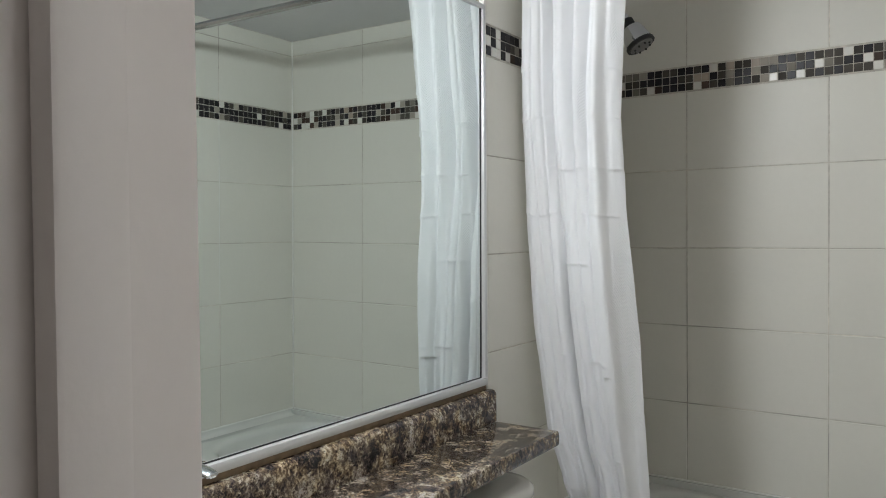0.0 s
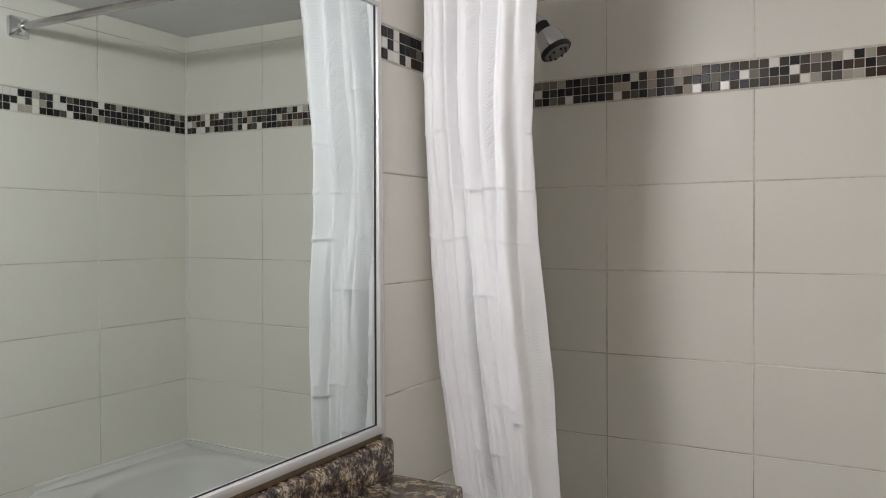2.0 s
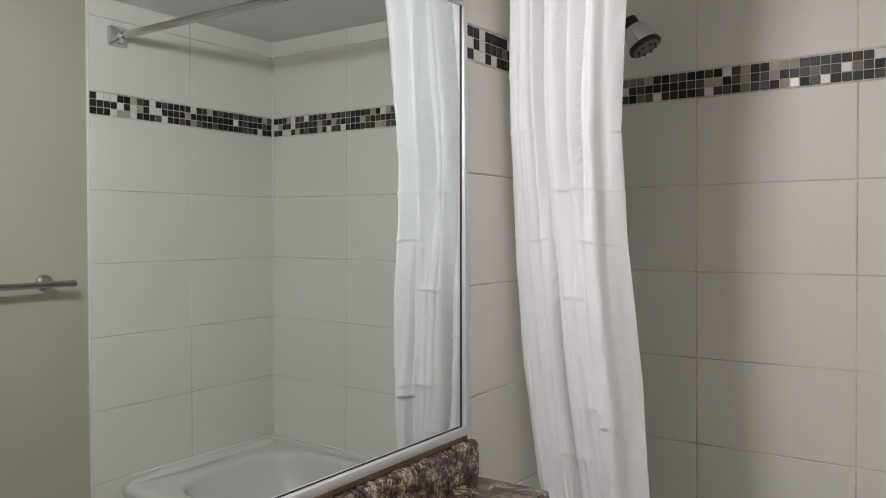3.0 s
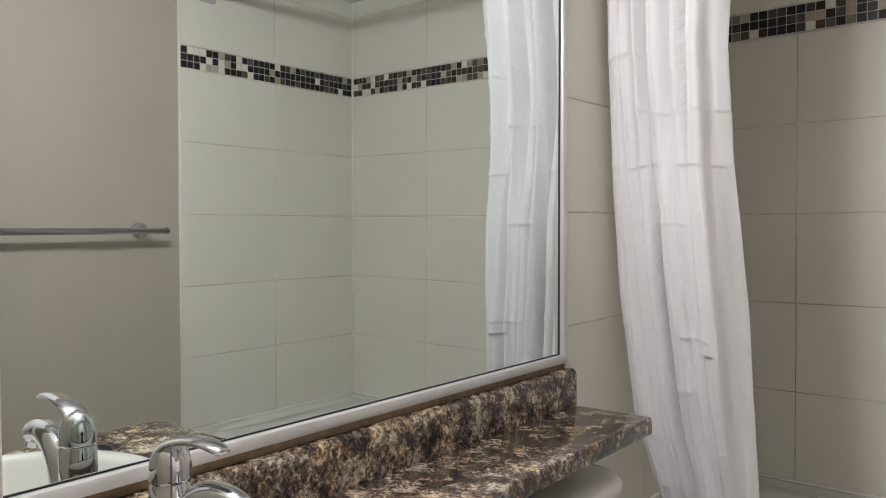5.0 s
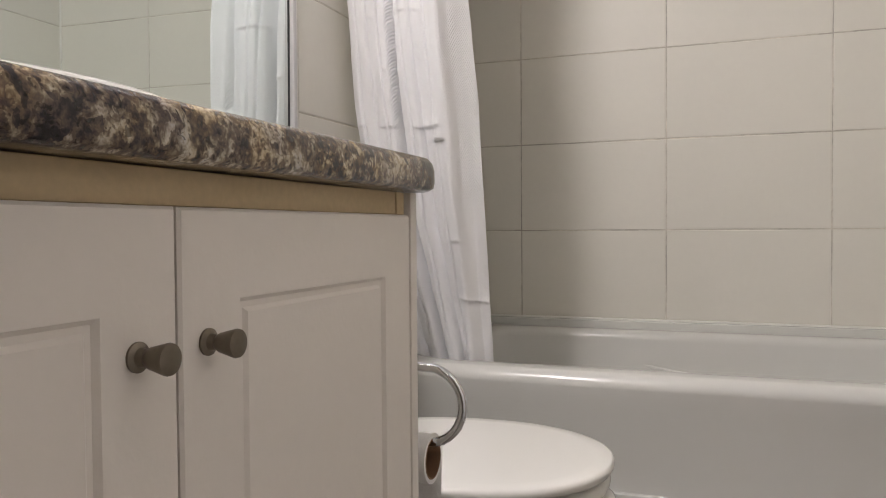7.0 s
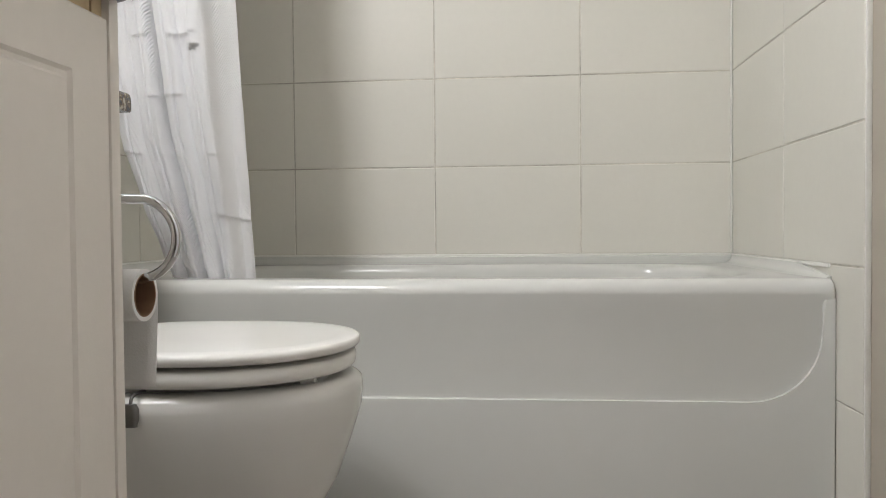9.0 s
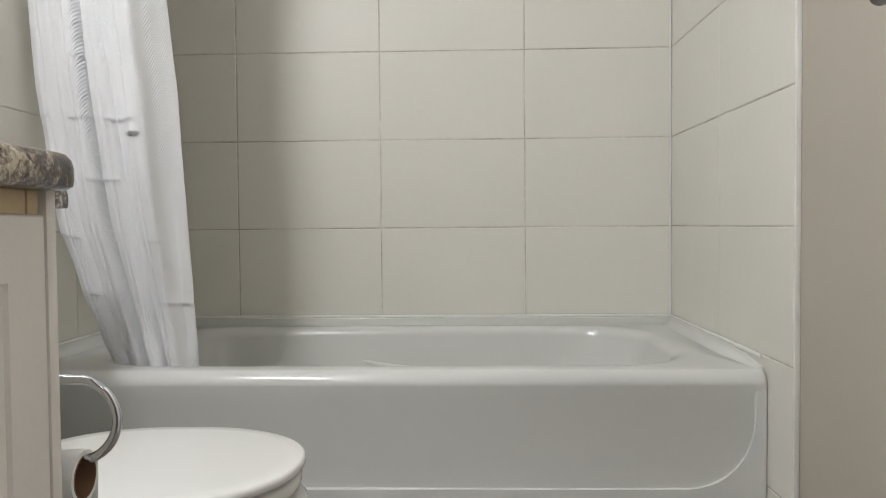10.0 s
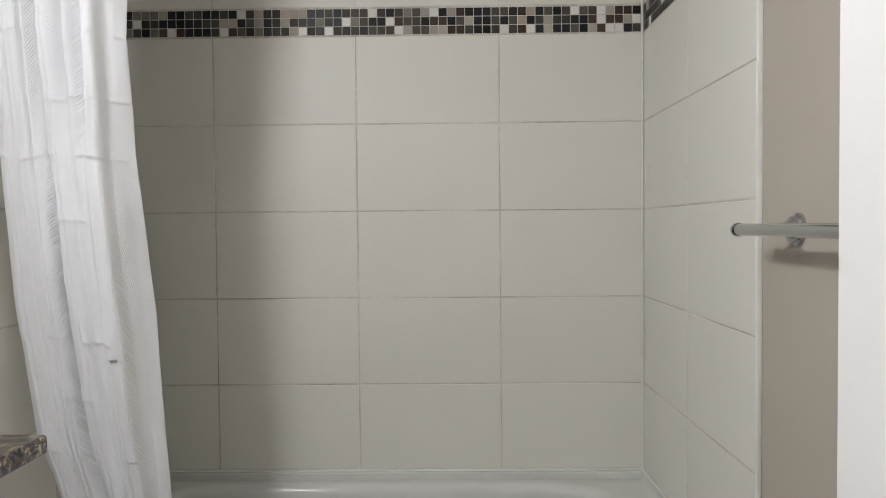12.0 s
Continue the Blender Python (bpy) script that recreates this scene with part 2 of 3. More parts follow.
def sweep(pts, radius, n=16, flat=1.0, bm=None):
    """A tube along points; radius: one number or one per point. flat: the height over the width of its section."""
    pts = [Vector(q) for q in pts]
    rad = radius if isinstance(radius, (list, tuple)) else [radius] * len(pts)
    loops, u = [], None
    for i, q in enumerate(pts):
        d = (pts[min(i + 1, len(pts) - 1)] - pts[max(i - 1, 0)]).normalized()
        if u is None:
            u = Vector((0, 1, 0)) if abs(d.y) < 0.9 else Vector((1, 0, 0))
        u = (u - d * u.dot(d)).normalized()
        w = d.cross(u)
        loops.append([q + (u * math.cos(2 * math.pi * k / n) + w * flat * math.sin(2 * math.pi * k / n)) * rad[i] for k in range(n)])
    return loft(loops, bm=bm)


def round_rect(x0, x1, y0, y1, r, z, n=8):
    """A loop with rounded corners; the same count of points whatever the radius."""
    out = []
    for cx, cy, a0 in ((x1 - r, y1 - r, 0), (x0 + r, y1 - r, 90), (x0 + r, y0 + r, 180), (x1 - r, y0 + r, 270)):
        for k in range(n + 1):
            a = radians(a0 + 90 * k / n)
            out.append(Vector((cx + r * math.cos(a), cy + r * math.sin(a), z)))
    return out


def prism(outline, axis, lo, hi, bevel=0.0, seg=3):
    """An outline of 2D points pushed along an axis (0 x, 1 y, 2 z) from lo to hi, its rim rounded at hi."""
    def place(p, h):
        q = list(p)
        q.insert(axis, h)
        return Vector(q)
    bm = bmesh.new()
    a = [bm.verts.new(place(p, lo)) for p in outline]
    b = [bm.verts.new(place(p, hi)) for p in outline]
    bm.faces.new(a[::-1])
    bm.faces.new(b)
    for i in range(len(a)):
        j = (i + 1) % len(a)
        bm.faces.new((a[i], a[j], b[j], b[i]))
    if bevel:
        bm.edges.ensure_lookup_table()
        es = [e for e in bm.edges if all(abs(v.co[axis] - hi) < 1e-6 for v in e.verts)]
        bmesh.ops.bevel(bm, geom=es, offset=bevel, segments=seg, affect="EDGES", profile=0.5)
    return bm


def slab(name, lo, hi, mat, label, category="wall"):
    return tagged(part(name, box(lo, hi), mat, smooth=0), label, category, kind="structure")


# ---- structure ----
floor = slab("floor", (-0.1, -1.7, -0.1), (2.3, 2.55, 0), FLOORM, "plain grey bathroom and hallway floor", "floor")
ceiling = slab("ceiling", (-0.1, YH, ZC), (1.66, 2.55, ZC + 0.1), CEIL, "flat white painted bathroom ceiling", "ceiling")
wall_west = slab("wall_west", (-0.1, YH, 0), (0.022, 2.55, ZC), PAINT, "mirror wall, beige paint and cream tile beside the tub")
wall_north = slab("wall_north", (0.022, YB + 0.012, 0), (1.53, 2.55, ZC), PAINT, "back wall of cream tile with a mosaic band")
wall_east = slab("wall_east", (1.53, YH, 0), (1.66, 2.55, ZC), PAINT, "beige painted wall with cream tile at the tub")
bm = box((0.022, YH, 0), (XJ1 - 0.012, YW, ZC))
box((XJ2 + 0.012, YH, 0), (1.53, YW, ZC), bm=bm)
box((XJ1 - 0.012, YH, 2.05), (XJ2 + 0.012, YW, ZC), bm=bm)
wall_south = tagged(part("wall_south", bm, PAINT, smooth=0), "beige painted wall round the bathroom doorway", "wall", kind="structure")
# hallway outside the door
slab("hall_wall_1", (-0.1, -1.7, 0), (0.0, YH, 2.4), PAINT, "plain painted hallway wall")
slab("hall_wall_2", (2.2, -1.7, 0), (2.3, YH, 2.4), PAINT, "plain painted hallway wall")
slab("hall_wall_3", (0.0, -1.7, 0), (2.2, -1.6, 2.4), PAINT, "plain painted hallway wall")
slab("hall_wall_4", (1.66, YH - 0.004, 0), (2.2, YH + 0.1, 2.4), PAINT, "plain painted hallway wall")
slab("hall_wall_5", (-0.1, YH, ZC + 0.1), (1.66, YH + 0.1, 2.4), PAINT, "plain painted hallway wall over the doorway")
slab("hall_ceiling", (-0.1, -1.7, 2.4), (2.3, YH + 0.1, 2.5), CEIL, "plain white hallway ceiling", "ceiling")

# door lining
frame_thing = thing("door_frame_1", (XJ1, YW, 0), "white painted wooden door lining with stop and casing", "door frame")
frame_thing["kind"] = "structure"
part("jamb", box((XJ1 - 0.012, YH - 0.012, 0), (XJ1, YW + 0.006, 2.05), 0.003), TRIMP, frame_thing)
part("jamb", box((XJ2, YH - 0.012, 0), (XJ2 + 0.012, YW + 0.006, 2.05), 0.003), TRIMP, frame_thing)
part("head", box((XJ1, YH - 0.012, 2.03), (XJ2, YW + 0.006, 2.05), 0.003), TRIMP, frame_thing)
part("stop", box((XJ1 + 0.0003, YH + 0.034, 0), (XJ1 + 0.020, YH + 0.072, 2.03), 0.004), TRIMP, frame_thing)
part("stop", box((XJ2 - 0.016, YH + 0.040, 0), (XJ2 - 0.0003, YH + 0.074, 2.03), 0.003), TRIMP, frame_thing)
part("casing", box((XJ1 - 0.075, YH - 0.016, 0), (XJ1 - 0.012, YH - 0.0005, 2.11), 0.004), TRIMP, frame_thing)
part("casing", box((XJ2 + 0.012, YH - 0.016, 0), (XJ2 + 0.075, YH - 0.0005, 2.11), 0.004), TRIMP, frame_thing)


# ---- bathtub ----
def bathtub():
    t = thing("bathtub", (0.78, 2.05, 0), "white enamelled alcove bathtub with a rounded apron panel", "bathtub")
    x0, x1, y0, y1 = XL + 0.001, XR - 0.001, 1.700, YB - 0.001
    loops = [round_rect(x0, x1, y0 + 0.013, y1, 0.006, 0.0), round_rect(x0, x1, y0 + 0.012, y1, 0.006, 0.27)]
    loops.append(round_rect(x0, x1, y0 + 0.010, y1, 0.008, DECK - 0.055))
    for k in range(7):                                # rolled front rim
        a = radians(90 * k / 6)
        loops.append(round_rect(x0 + 0.002 * k / 6, x1 - 0.002 * k / 6, y0 + 0.026 * (1 - math.cos(a)), y1, 0.010,
                                DECK - 0.028 + 0.028 * math.sin(a)))
    bx0, bx1, by0, by1 = 0.150, 1.418, 1.772, 2.352
    loops.append(round_rect(bx0 - 0.02, bx1 + 0.02, by0 - 0.014, by1 + 0.012, 0.19, DECK))
    for k in range(1, 6):                             # roll into the basin
        a = radians(90 * k / 5)
        g = 0.03 * math.sin(a) - 0.012
        loops.append(round_rect(bx0 + g, bx1 - g, by0 + g * 0.8, by1 - g * 0.8, 0.18, DECK - 0.024 * (1 - math.cos(a))))
    for z, gl, gr, gy, r in ((0.40, 0.035, 0.06, 0.032, 0.15), (0.30, 0.055, 0.12, 0.05, 0.15), (0.20, 0.08, 0.20, 0.07, 0.14),
                             (0.15, 0.11, 0.26, 0.095, 0.13), (0.135, 0.17, 0.33, 0.14, 0.10)):
        loops.append(round_rect(bx0 + gl, bx1 - gr, by0 + gy, by1 - gy, r, z))
    part("shell", loft(loops, cap_start=False), ENAMEL, t, smooth=50)
    # lower panel and end strip standing proud of the apron's field, with a rounded inner corner
    px1, pz0, pz1, r = 1.496, 0.276, DECK - 0.034, 0.13
    outline = [(x0, 0.002), (x1, 0.002), (x1, pz1), (px1, pz1)]
    outline += [(px1 - r + r * math.cos(radians(q)), pz0 + r - r * math.sin(radians(q))) for q in range(0, 91, 9)]
    outline += [(x0, pz0)]
    part("apron_panel", prism(outline, 1, y0 + 0.020, y0 + 0.0035, 0.0045, 4), ENAMEL, t, smooth=25)
    # raised lip under the tiles
    def lip(lo, hi):
        return box(lo, hi, 0.003, 3)
    part("lip", lip((x0, y1 - 0.016, DECK - 0.004), (x1, y1, ZD - 0.004)), ENAMEL, t)
    for xe, sg in ((x1, -1), (x0, 1)):                # coved upstand along each end wall, rising from the front corner
        sections = []
        for k in range(13):
            yy = y0 + 0.028 + (y1 - 0.020 - y0 - 0.028) * k / 12
            q = min(1.0, 0.25 + k / 4)
            sections.append([Vector((xe + sg * d * 0.034, yy, DECK - 0.003 + h * q * (ZD - DECK))) for d, h in
                             ((1.0, 0.10), (0.72, 0.16), (0.48, 0.30), (0.30, 0.52), (0.20, 0.78), (0.16, 1.0), (0.0, 1.02), (0.0, 0.0))])
        part("lip", loft(sections), ENAMEL, t, smooth=60)
    # a sloping arm ledge on the basin's far side, running out to a point
    sections = []
    for k in range(25):
        x = 0.495 + 0.805 * k / 24
        z = 0.434 - 0.19 * (x - 0.567)
        q = min(1.0, (x - 0.495) / 0.60)
        w = 0.034 * q * (2 - q) + 0.001
        wall = 2.322 - 0.12 * max(0.0, 0.42 - z) + 0.034 * (1 - q) ** 2
        sections.append([Vector((x, wall + 0.02, z + 0.036 * q)), Vector((x, wall, z + 0.024 * q)), Vector((x, wall - w * 0.55, z + 0.011 * q)), Vector((x, wall - w + 0.004, z + 0.003)),
                         Vector((x, wall - w, z)), Vector((x, wall - w + 0.001, z - 0.006)), Vector((x, wall - w * 0.7, z - 0.06)), Vector((x, wall + 0.02, z - 0.14))])
    part("arm_ledge", loft(sections), ENAMEL, t, smooth=70)
    part("drain", lathe((0.34, 2.06, 0.133), (0, 0, 1), [(0, 0.034), (0.004, 0.034), (0.006, 0.028), (0.004, 0.02)]), CHROME, t, "round chrome drain")
    return t


bathtub()


# ---- toilet ----
def egg(x0, x1, half, cy, z, n=48, square=0.0):
    """An elongated outline: broad at the back, round at the front."""
    out = []
    xm = x0 + (x1 - x0) * 0.52
    for k in range(n):
        a = 2 * math.pi * k / n
        c, s = math.cos(a), math.sin(a)
        ax = (x1 - xm) if c > 0 else (xm - x0)
        p = 1.0 if c > 0 else 0.72
        sx = math.copysign(abs(c) ** p, c)
        sy = math.copysign(abs(s) ** (0.92 if c > 0 else 0.85), s)
        out.append(Vector((xm + ax * sx, cy + half * sy, z)))
    return out


def toilet():
    cy = 1.335
    t = thing("toilet", (0.37, cy, 0), "white china toilet with closed lid beside the tub", "toilet")
    def ring(x0, x1, h, z):
        return egg(x0, x1, h, cy, z)
    loops = [ring(0.16, 0.56, 0.115, 0.0), ring(0.16, 0.56, 0.115, 0.03), ring(0.16, 0.575, 0.118, 0.08), ring(0.15, 0.630, 0.142, 0.16),
             ring(0.13, 0.676, 0.166, 0.24), ring(0.10, 0.697, 0.180, 0.30), ring(0.08, 0.711, 0.190, 0.345), ring(0.07, 0.713, 0.193, 0.371),
             ring(0.071, 0.712, 0.192, 0.385), ring(0.076, 0.706, 0.186, 0.391), ring(0.086, 0.696, 0.176, 0.394), ring(0.115, 0.67, 0.148, 0.391), ring(0.16, 0.640, 0.115, 0.386),
             ring(0.17, 0.632, 0.107, 0.374), ring(0.20, 0.60, 0.09, 0.30), ring(0.28, 0.50, 0.06, 0.22)]
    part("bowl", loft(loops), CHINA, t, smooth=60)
    def plate(name, x0, x1, h, z0, z1, rr, label=""):
        ls = [ring(x0 + rr, x1 - rr, h - rr, z0)]
        for k in range(5):
            a = radians(-60 + 150 * k / 4)
            ls.append(ring(x0 + rr * (1 - math.cos(a)), x1 - rr * (1 - math.cos(a)), h - rr * (1 - math.cos(a)),
                           z0 + (z1 - z0) * (0.5 + 0.5 * math.sin(a))))
        for g, dz in ((0.03, 0.001), (0.07, 0.002), (0.12, 0.0025)):
            ls.append(ring(x0 + g, x1 - g, h - g * 0.95, z1 + dz))
        return part(name, loft(ls), SEATP, t, label, smooth=60)
    plate("seat", 0.275, 0.703, 0.184, 0.4035, 0.4250, 0.006)
    lid = plate("lid", 0.265, 0.709, 0.188, 0.4318, 0.4475, 0.006)
    part("bumper", box((0.645, cy - 0.075, 0.385), (0.665, cy - 0.06, 0.4042), 0.001), SEATP, t)
    part("bumper", box((0.645, cy + 0.06, 0.385), (0.665, cy + 0.075, 0.4042), 0.001), SEATP, t)
    part("bumper", box((0.645, cy + 0.06, 0.4262), (0.685, cy + 0.075, 0.4295), 0.001), BLACK, lid)
    for s in (-1, 1):
        part("hinge", lathe((0.268, cy + s * 0.075 - 0.02, 0.432), (0, 1, 0), [(0, 0.011), (0.04, 0.011)]), SEATP, t)
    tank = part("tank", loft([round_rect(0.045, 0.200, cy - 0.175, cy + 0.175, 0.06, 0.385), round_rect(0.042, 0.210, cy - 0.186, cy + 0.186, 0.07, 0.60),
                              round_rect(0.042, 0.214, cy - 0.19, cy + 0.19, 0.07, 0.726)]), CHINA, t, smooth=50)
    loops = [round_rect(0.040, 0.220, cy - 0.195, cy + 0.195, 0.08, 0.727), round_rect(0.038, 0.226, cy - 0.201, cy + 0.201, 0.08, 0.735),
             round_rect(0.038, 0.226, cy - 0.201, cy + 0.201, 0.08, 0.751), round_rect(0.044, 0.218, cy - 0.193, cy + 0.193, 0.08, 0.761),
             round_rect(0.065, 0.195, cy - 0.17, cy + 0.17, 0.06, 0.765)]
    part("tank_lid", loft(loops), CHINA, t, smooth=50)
    part("bolt_cap", lathe((0.30, cy - 0.125, 0.0), (0, 0, 1), [(0, 0.018), (0.015, 0.016), (0.022, 0.006)]), SEATP, t)
    return t


toilet()

clip = thing("toilet_rim_clip", (0.468, 1.15, 0.40), "small grey plastic freshener clip on the toilet rim", "rim clip")
part("hook", sweep(smooth_line([(0.468, 1.172, 0.3992), (0.468, 1.158, 0.4000), (0.468, 1.141, 0.398), (0.468, 1.134, 0.385)], 4), 0.0022, 8), SATIN, clip)
part("case", loft([egg(0.459, 0.477, 0.005, 1.135, z0, 16) for z0 in (0.362, 0.365)] + [egg(0.457, 0.479, 0.007, 1.135, z0, 16) for z0 in (0.370, 0.384)]
                  + [egg(0.460, 0.476, 0.005, 1.135, 0.390, 16)]), SATIN, clip)


# ---- vanity ----
def vanity():
    f, y0, y1 = 0.548, YW + 0.008, 0.949
    t = thing("vanity_cabinet", (0.3, 0.6, 0), "off-white vanity cabinet with two framed doors", "cabinet")
    part("carcass", box((0.025, y0, 0.09), (f - 0.016, y1 - 0.016, 0.790)), CABP, t, smooth=0)
    part("side_panel", box((0.025, y1 - 0.016, 0.0), (f + 0.0165, y1, 0.8225), 0.0015), CABP, t)
    part("top_rail", box((f - 0.014, y0, 0.8005), (f + 0.008, y1 - 0.0345, 0.8225), 0.001), RAW, t, "bare tan board rail")
    part("corner_block", box((f - 0.014, y1 - 0.034, 0.8005), (f + 0.0095, y1 - 0.0165, 0.8225), 0.001), RAW, t, "bare tan board end block")
    part("toe_kick", box((f - 0.09, y0, 0.0), (f - 0.07, y1 - 0.0165, 0.0895)), CABP, t, smooth=0)
    for a, b, k in ((y0 + 0.003, 0.5868, -1), (0.5892, y1 - 0.0185, 1)):
        z0, z1, fx = 0.10, 0.800, f + 0.016
        g = 0.058
        d = bmesh.new()
        # slab with a sunk middle field, its step rounded
        def ring(gy, x):
            return [Vector((x, a + gy, z0 + gy)), Vector((x, b - gy, z0 + gy)), Vector((x, b - gy, z1 - gy)), Vector((x, a + gy, z1 - gy))]
        loft([ring(0, f - 0.0135), ring(0, fx - 0.002), ring(0.002, fx), ring(g, fx), ring(g + 0.003, fx - 0.0035),
              ring(g + 0.007, fx - 0.0035), ring(g + 0.010, fx - 0.001), ring(g + 0.030, fx - 0.001)], bm=d)
        door = part("door", d, CABP, t, smooth=25)
        ky = 0.5840 + k * 0.0298
        part("knob", lathe((fx - 0.001, ky, 0.718), (1, 0, 0), [(0, 0.0085), (0.0025, 0.0085), (0.004, 0.0055), (0.008, 0.0045), (0.011, 0.0062),
                                                           (0.022, 0.0090), (0.0235, 0.0086), (0.0242, 0.0065)], 20), PEWTER, door, "antique pewter knob")
    return t


vanity()


def counter_outline(g=0.0):
    """The countertop's edge: a deep part at the sink and a shallow shelf over the toilet tank. g: how far it is drawn in."""
    h = 0.3 * g
    x1, y1, xs, ye = 0.591 - g, 0.960 - h, 0.231 - h, 1.600 - h
    p = [(0.0385, YW + 0.007), (x1, YW + 0.007)]
    r = 0.035
    p += [(x1 - r + r * math.cos(radians(a)), y1 - r + r * math.sin(radians(a))) for a in range(0, 91, 15)]
    rx, ry = 0.18 + h, 0.15 + h
    p += [(xs + rx - rx * math.sin(radians(a)), y1 + ry - ry * math.cos(radians(a))) for a in range(0, 91, 10)]
    r = 0.003
    p += [(xs - r + r * math.cos(radians(a)), ye - r + r * math.sin(radians(a))) for a in range(0, 91, 30)]
    return p + [(0.0385, ye)]


def countertop():
    t = thing("countertop", (0.3, 0.6, 0.82), "brown and cream stone-patterned laminate countertop with shelf over toilet", "countertop")
    loops = []
    for g, z in ((0.006, TOP - 0.034), (0.001, TOP - 0.031), (0.0, TOP - 0.026), (0.0, TOP - 0.014), (0.002, TOP - 0.007),
                 (0.006, TOP - 0.002), (0.012, TOP)):
        loops.append([Vector((x, y, z)) for x, y in counter_outline(g)])
    slab_ob = part("slab", loft(loops), STONE, t, smooth=60)
    cut = part("sink_cut", loft([[Vector((0.325 + 0.180 * math.cos(a), 0.575 + 0.185 * math.sin(a), z)) for a in
                                  [2 * math.pi * k / 40 for k in range(40)]] for z in (TOP - 0.1, TOP + 0.05)]), STONE)
    mod = slab_ob.modifiers.new("cut", "BOOLEAN")
    mod.operation, mod.object, mod.solver = "DIFFERENCE", cut, "EXACT"
    bpy.context.view_layer.update()
    me = bpy.data.meshes.new_from_object(slab_ob.evaluated_get(bpy.context.evaluated_depsgraph_get()))
    slab_ob.modifiers.clear()
    slab_ob.data = me
    bpy.data.objects.remove(cut)
    hb = 0.079                                    # height of the upstand
    prof = [(0.0225, TOP + 0.0005), (0.056, TOP + 0.0005), (0.056, TOP + hb - 0.013), (0.054, TOP + hb - 0.006), (0.049, TOP + hb - 0.001), (0.044, TOP + hb), (0.0225, TOP + hb)]
    part("scribe_strip", box((0.0225, YW + 0.008, TOP + hb + 0.0003), (0.0355, 1.586, 0.9485), 0.001), SCRIBE, t, "brown strip under the mirror")
    part("backsplash", loft([[Vector((x, y, z)) for x, z in prof] for y in (YW + 0.007, 1.602)]), STONE, t, smooth=40)
    return t


countertop()


SY = 0.575                                    # middle of the basin


def sink():
    t = thing("washbasin", (0.33, SY, TOP), "white oval drop-in washbasin set into the countertop", "sink")
    def oval(cx, rx, ry, z, n=56):
        return [Vector((cx + rx * math.cos(2 * math.pi * k / n), SY + ry * math.sin(2 * math.pi * k / n), z)) for k in range(n)]
    loops = [oval(0.307, 0.214, 0.208, TOP + 0.0005), oval(0.307, 0.220, 0.214, TOP + 0.003), oval(0.307, 0.222, 0.216, TOP + 0.008),
             oval(0.307, 0.221, 0.215, TOP + 0.0125), oval(0.307, 0.216, 0.210, TOP + 0.0165), oval(0.309, 0.208, 0.203, TOP + 0.0182), oval(0.320, 0.190, 0.190, TOP + 0.0185),
             oval(0.333, 0.170, 0.177, TOP + 0.0180), oval(0.336, 0.164, 0.172, TOP + 0.0155), oval(0.337, 0.160, 0.168, TOP + 0.010),
             oval(0.337, 0.156, 0.163, TOP - 0.005), oval(0.338, 0.148, 0.154, TOP - 0.035), oval(0.338, 0.134, 0.139, TOP - 0.068), oval(0.339, 0.112, 0.116, TOP - 0.098),
             oval(0.339, 0.084, 0.087, TOP - 0.120), oval(0.34, 0.053, 0.055, TOP - 0.133), oval(0.34, 0.022, 0.022, TOP - 0.14)]
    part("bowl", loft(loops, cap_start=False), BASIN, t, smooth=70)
    part("drain", lathe((0.34, SY, TOP - 0.141), (0, 0, 1), [(0, 0.021), (0.004, 0.021), (0.005, 0.015), (0.003, 0.012)]), CHROME, t, "round chrome drain")
    return t


sink()


def faucet():
    x, y, z = 0.140, 0.586, TOP + 0.0178
    t = thing("faucet", (x, y, z), "polished chrome single-lever faucet on the washbasin", "faucet")
    part("base", loft([[Vector((x + 0.004 + (0.034 - g) * math.cos(2 * math.pi * k / 36), y + (0.028 - g) * math.sin(2 * math.pi * k / 36), z + h)) for k in range(36)]
                       for g, h in ((0, 0), (0, 0.003), (0.003, 0.006), (0.008, 0.008))]), CHROME, t, smooth=50)
    part("body", lathe((x - 0.006, y, z + 0.006), (0, 0, 1), [(0, 0.024), (0.05, 0.0232), (0.090, 0.0222), (0.0925, 0.0208), (0.0945, 0.0208), (0.097, 0.0226), (0.112, 0.0222),
                                                     (0.124, 0.0195), (0.132, 0.014), (0.1365, 0.007), (0.138, 0.001)], 36), CHROME, t)
    pts = smooth_line([(x + 0.012, y, z + 0.004), (x + 0.015, y, z + 0.032), (x + 0.027, y, z + 0.064), (x + 0.050, y, z + 0.089), (x + 0.078, y, z + 0.099),
                       (x + 0.102, y, z + 0.099), (x + 0.122, y, z + 0.092)], 8)
    n = len(pts)
    part("spout", sweep(pts, [0.0265 - 0.0105 * min(1, i / (n - 14)) - (0.004 if i == n - 1 else 0.0012 if i == n - 2 else 0) for i in range(n)], 28), CHROME, t, smooth=60)
    part("aerator", lathe((x + 0.114, y, z + 0.090), (0.22, 0, -1), [(0, 0.0125), (0.0125, 0.0125), (0.0135, 0.0110), (0.0125, 0.0090)]), CHROME, t)
    pts = smooth_line([(x - 0.012, y, z + 0.130), (x + 0.008, y, z + 0.143), (x + 0.034, y, z + 0.150), (x + 0.060, y, z + 0.152), (x + 0.080, y, z + 0.150), (x + 0.090, y, z + 0.147)], 6)
    n = len(pts)
    part("lever", sweep(pts, [0.0175 - 0.0085 * i / n - (0.004 if i == n - 1 else 0) for i in range(n)], 20, 0.40), CHROME, t, smooth=60)
    return t


faucet()


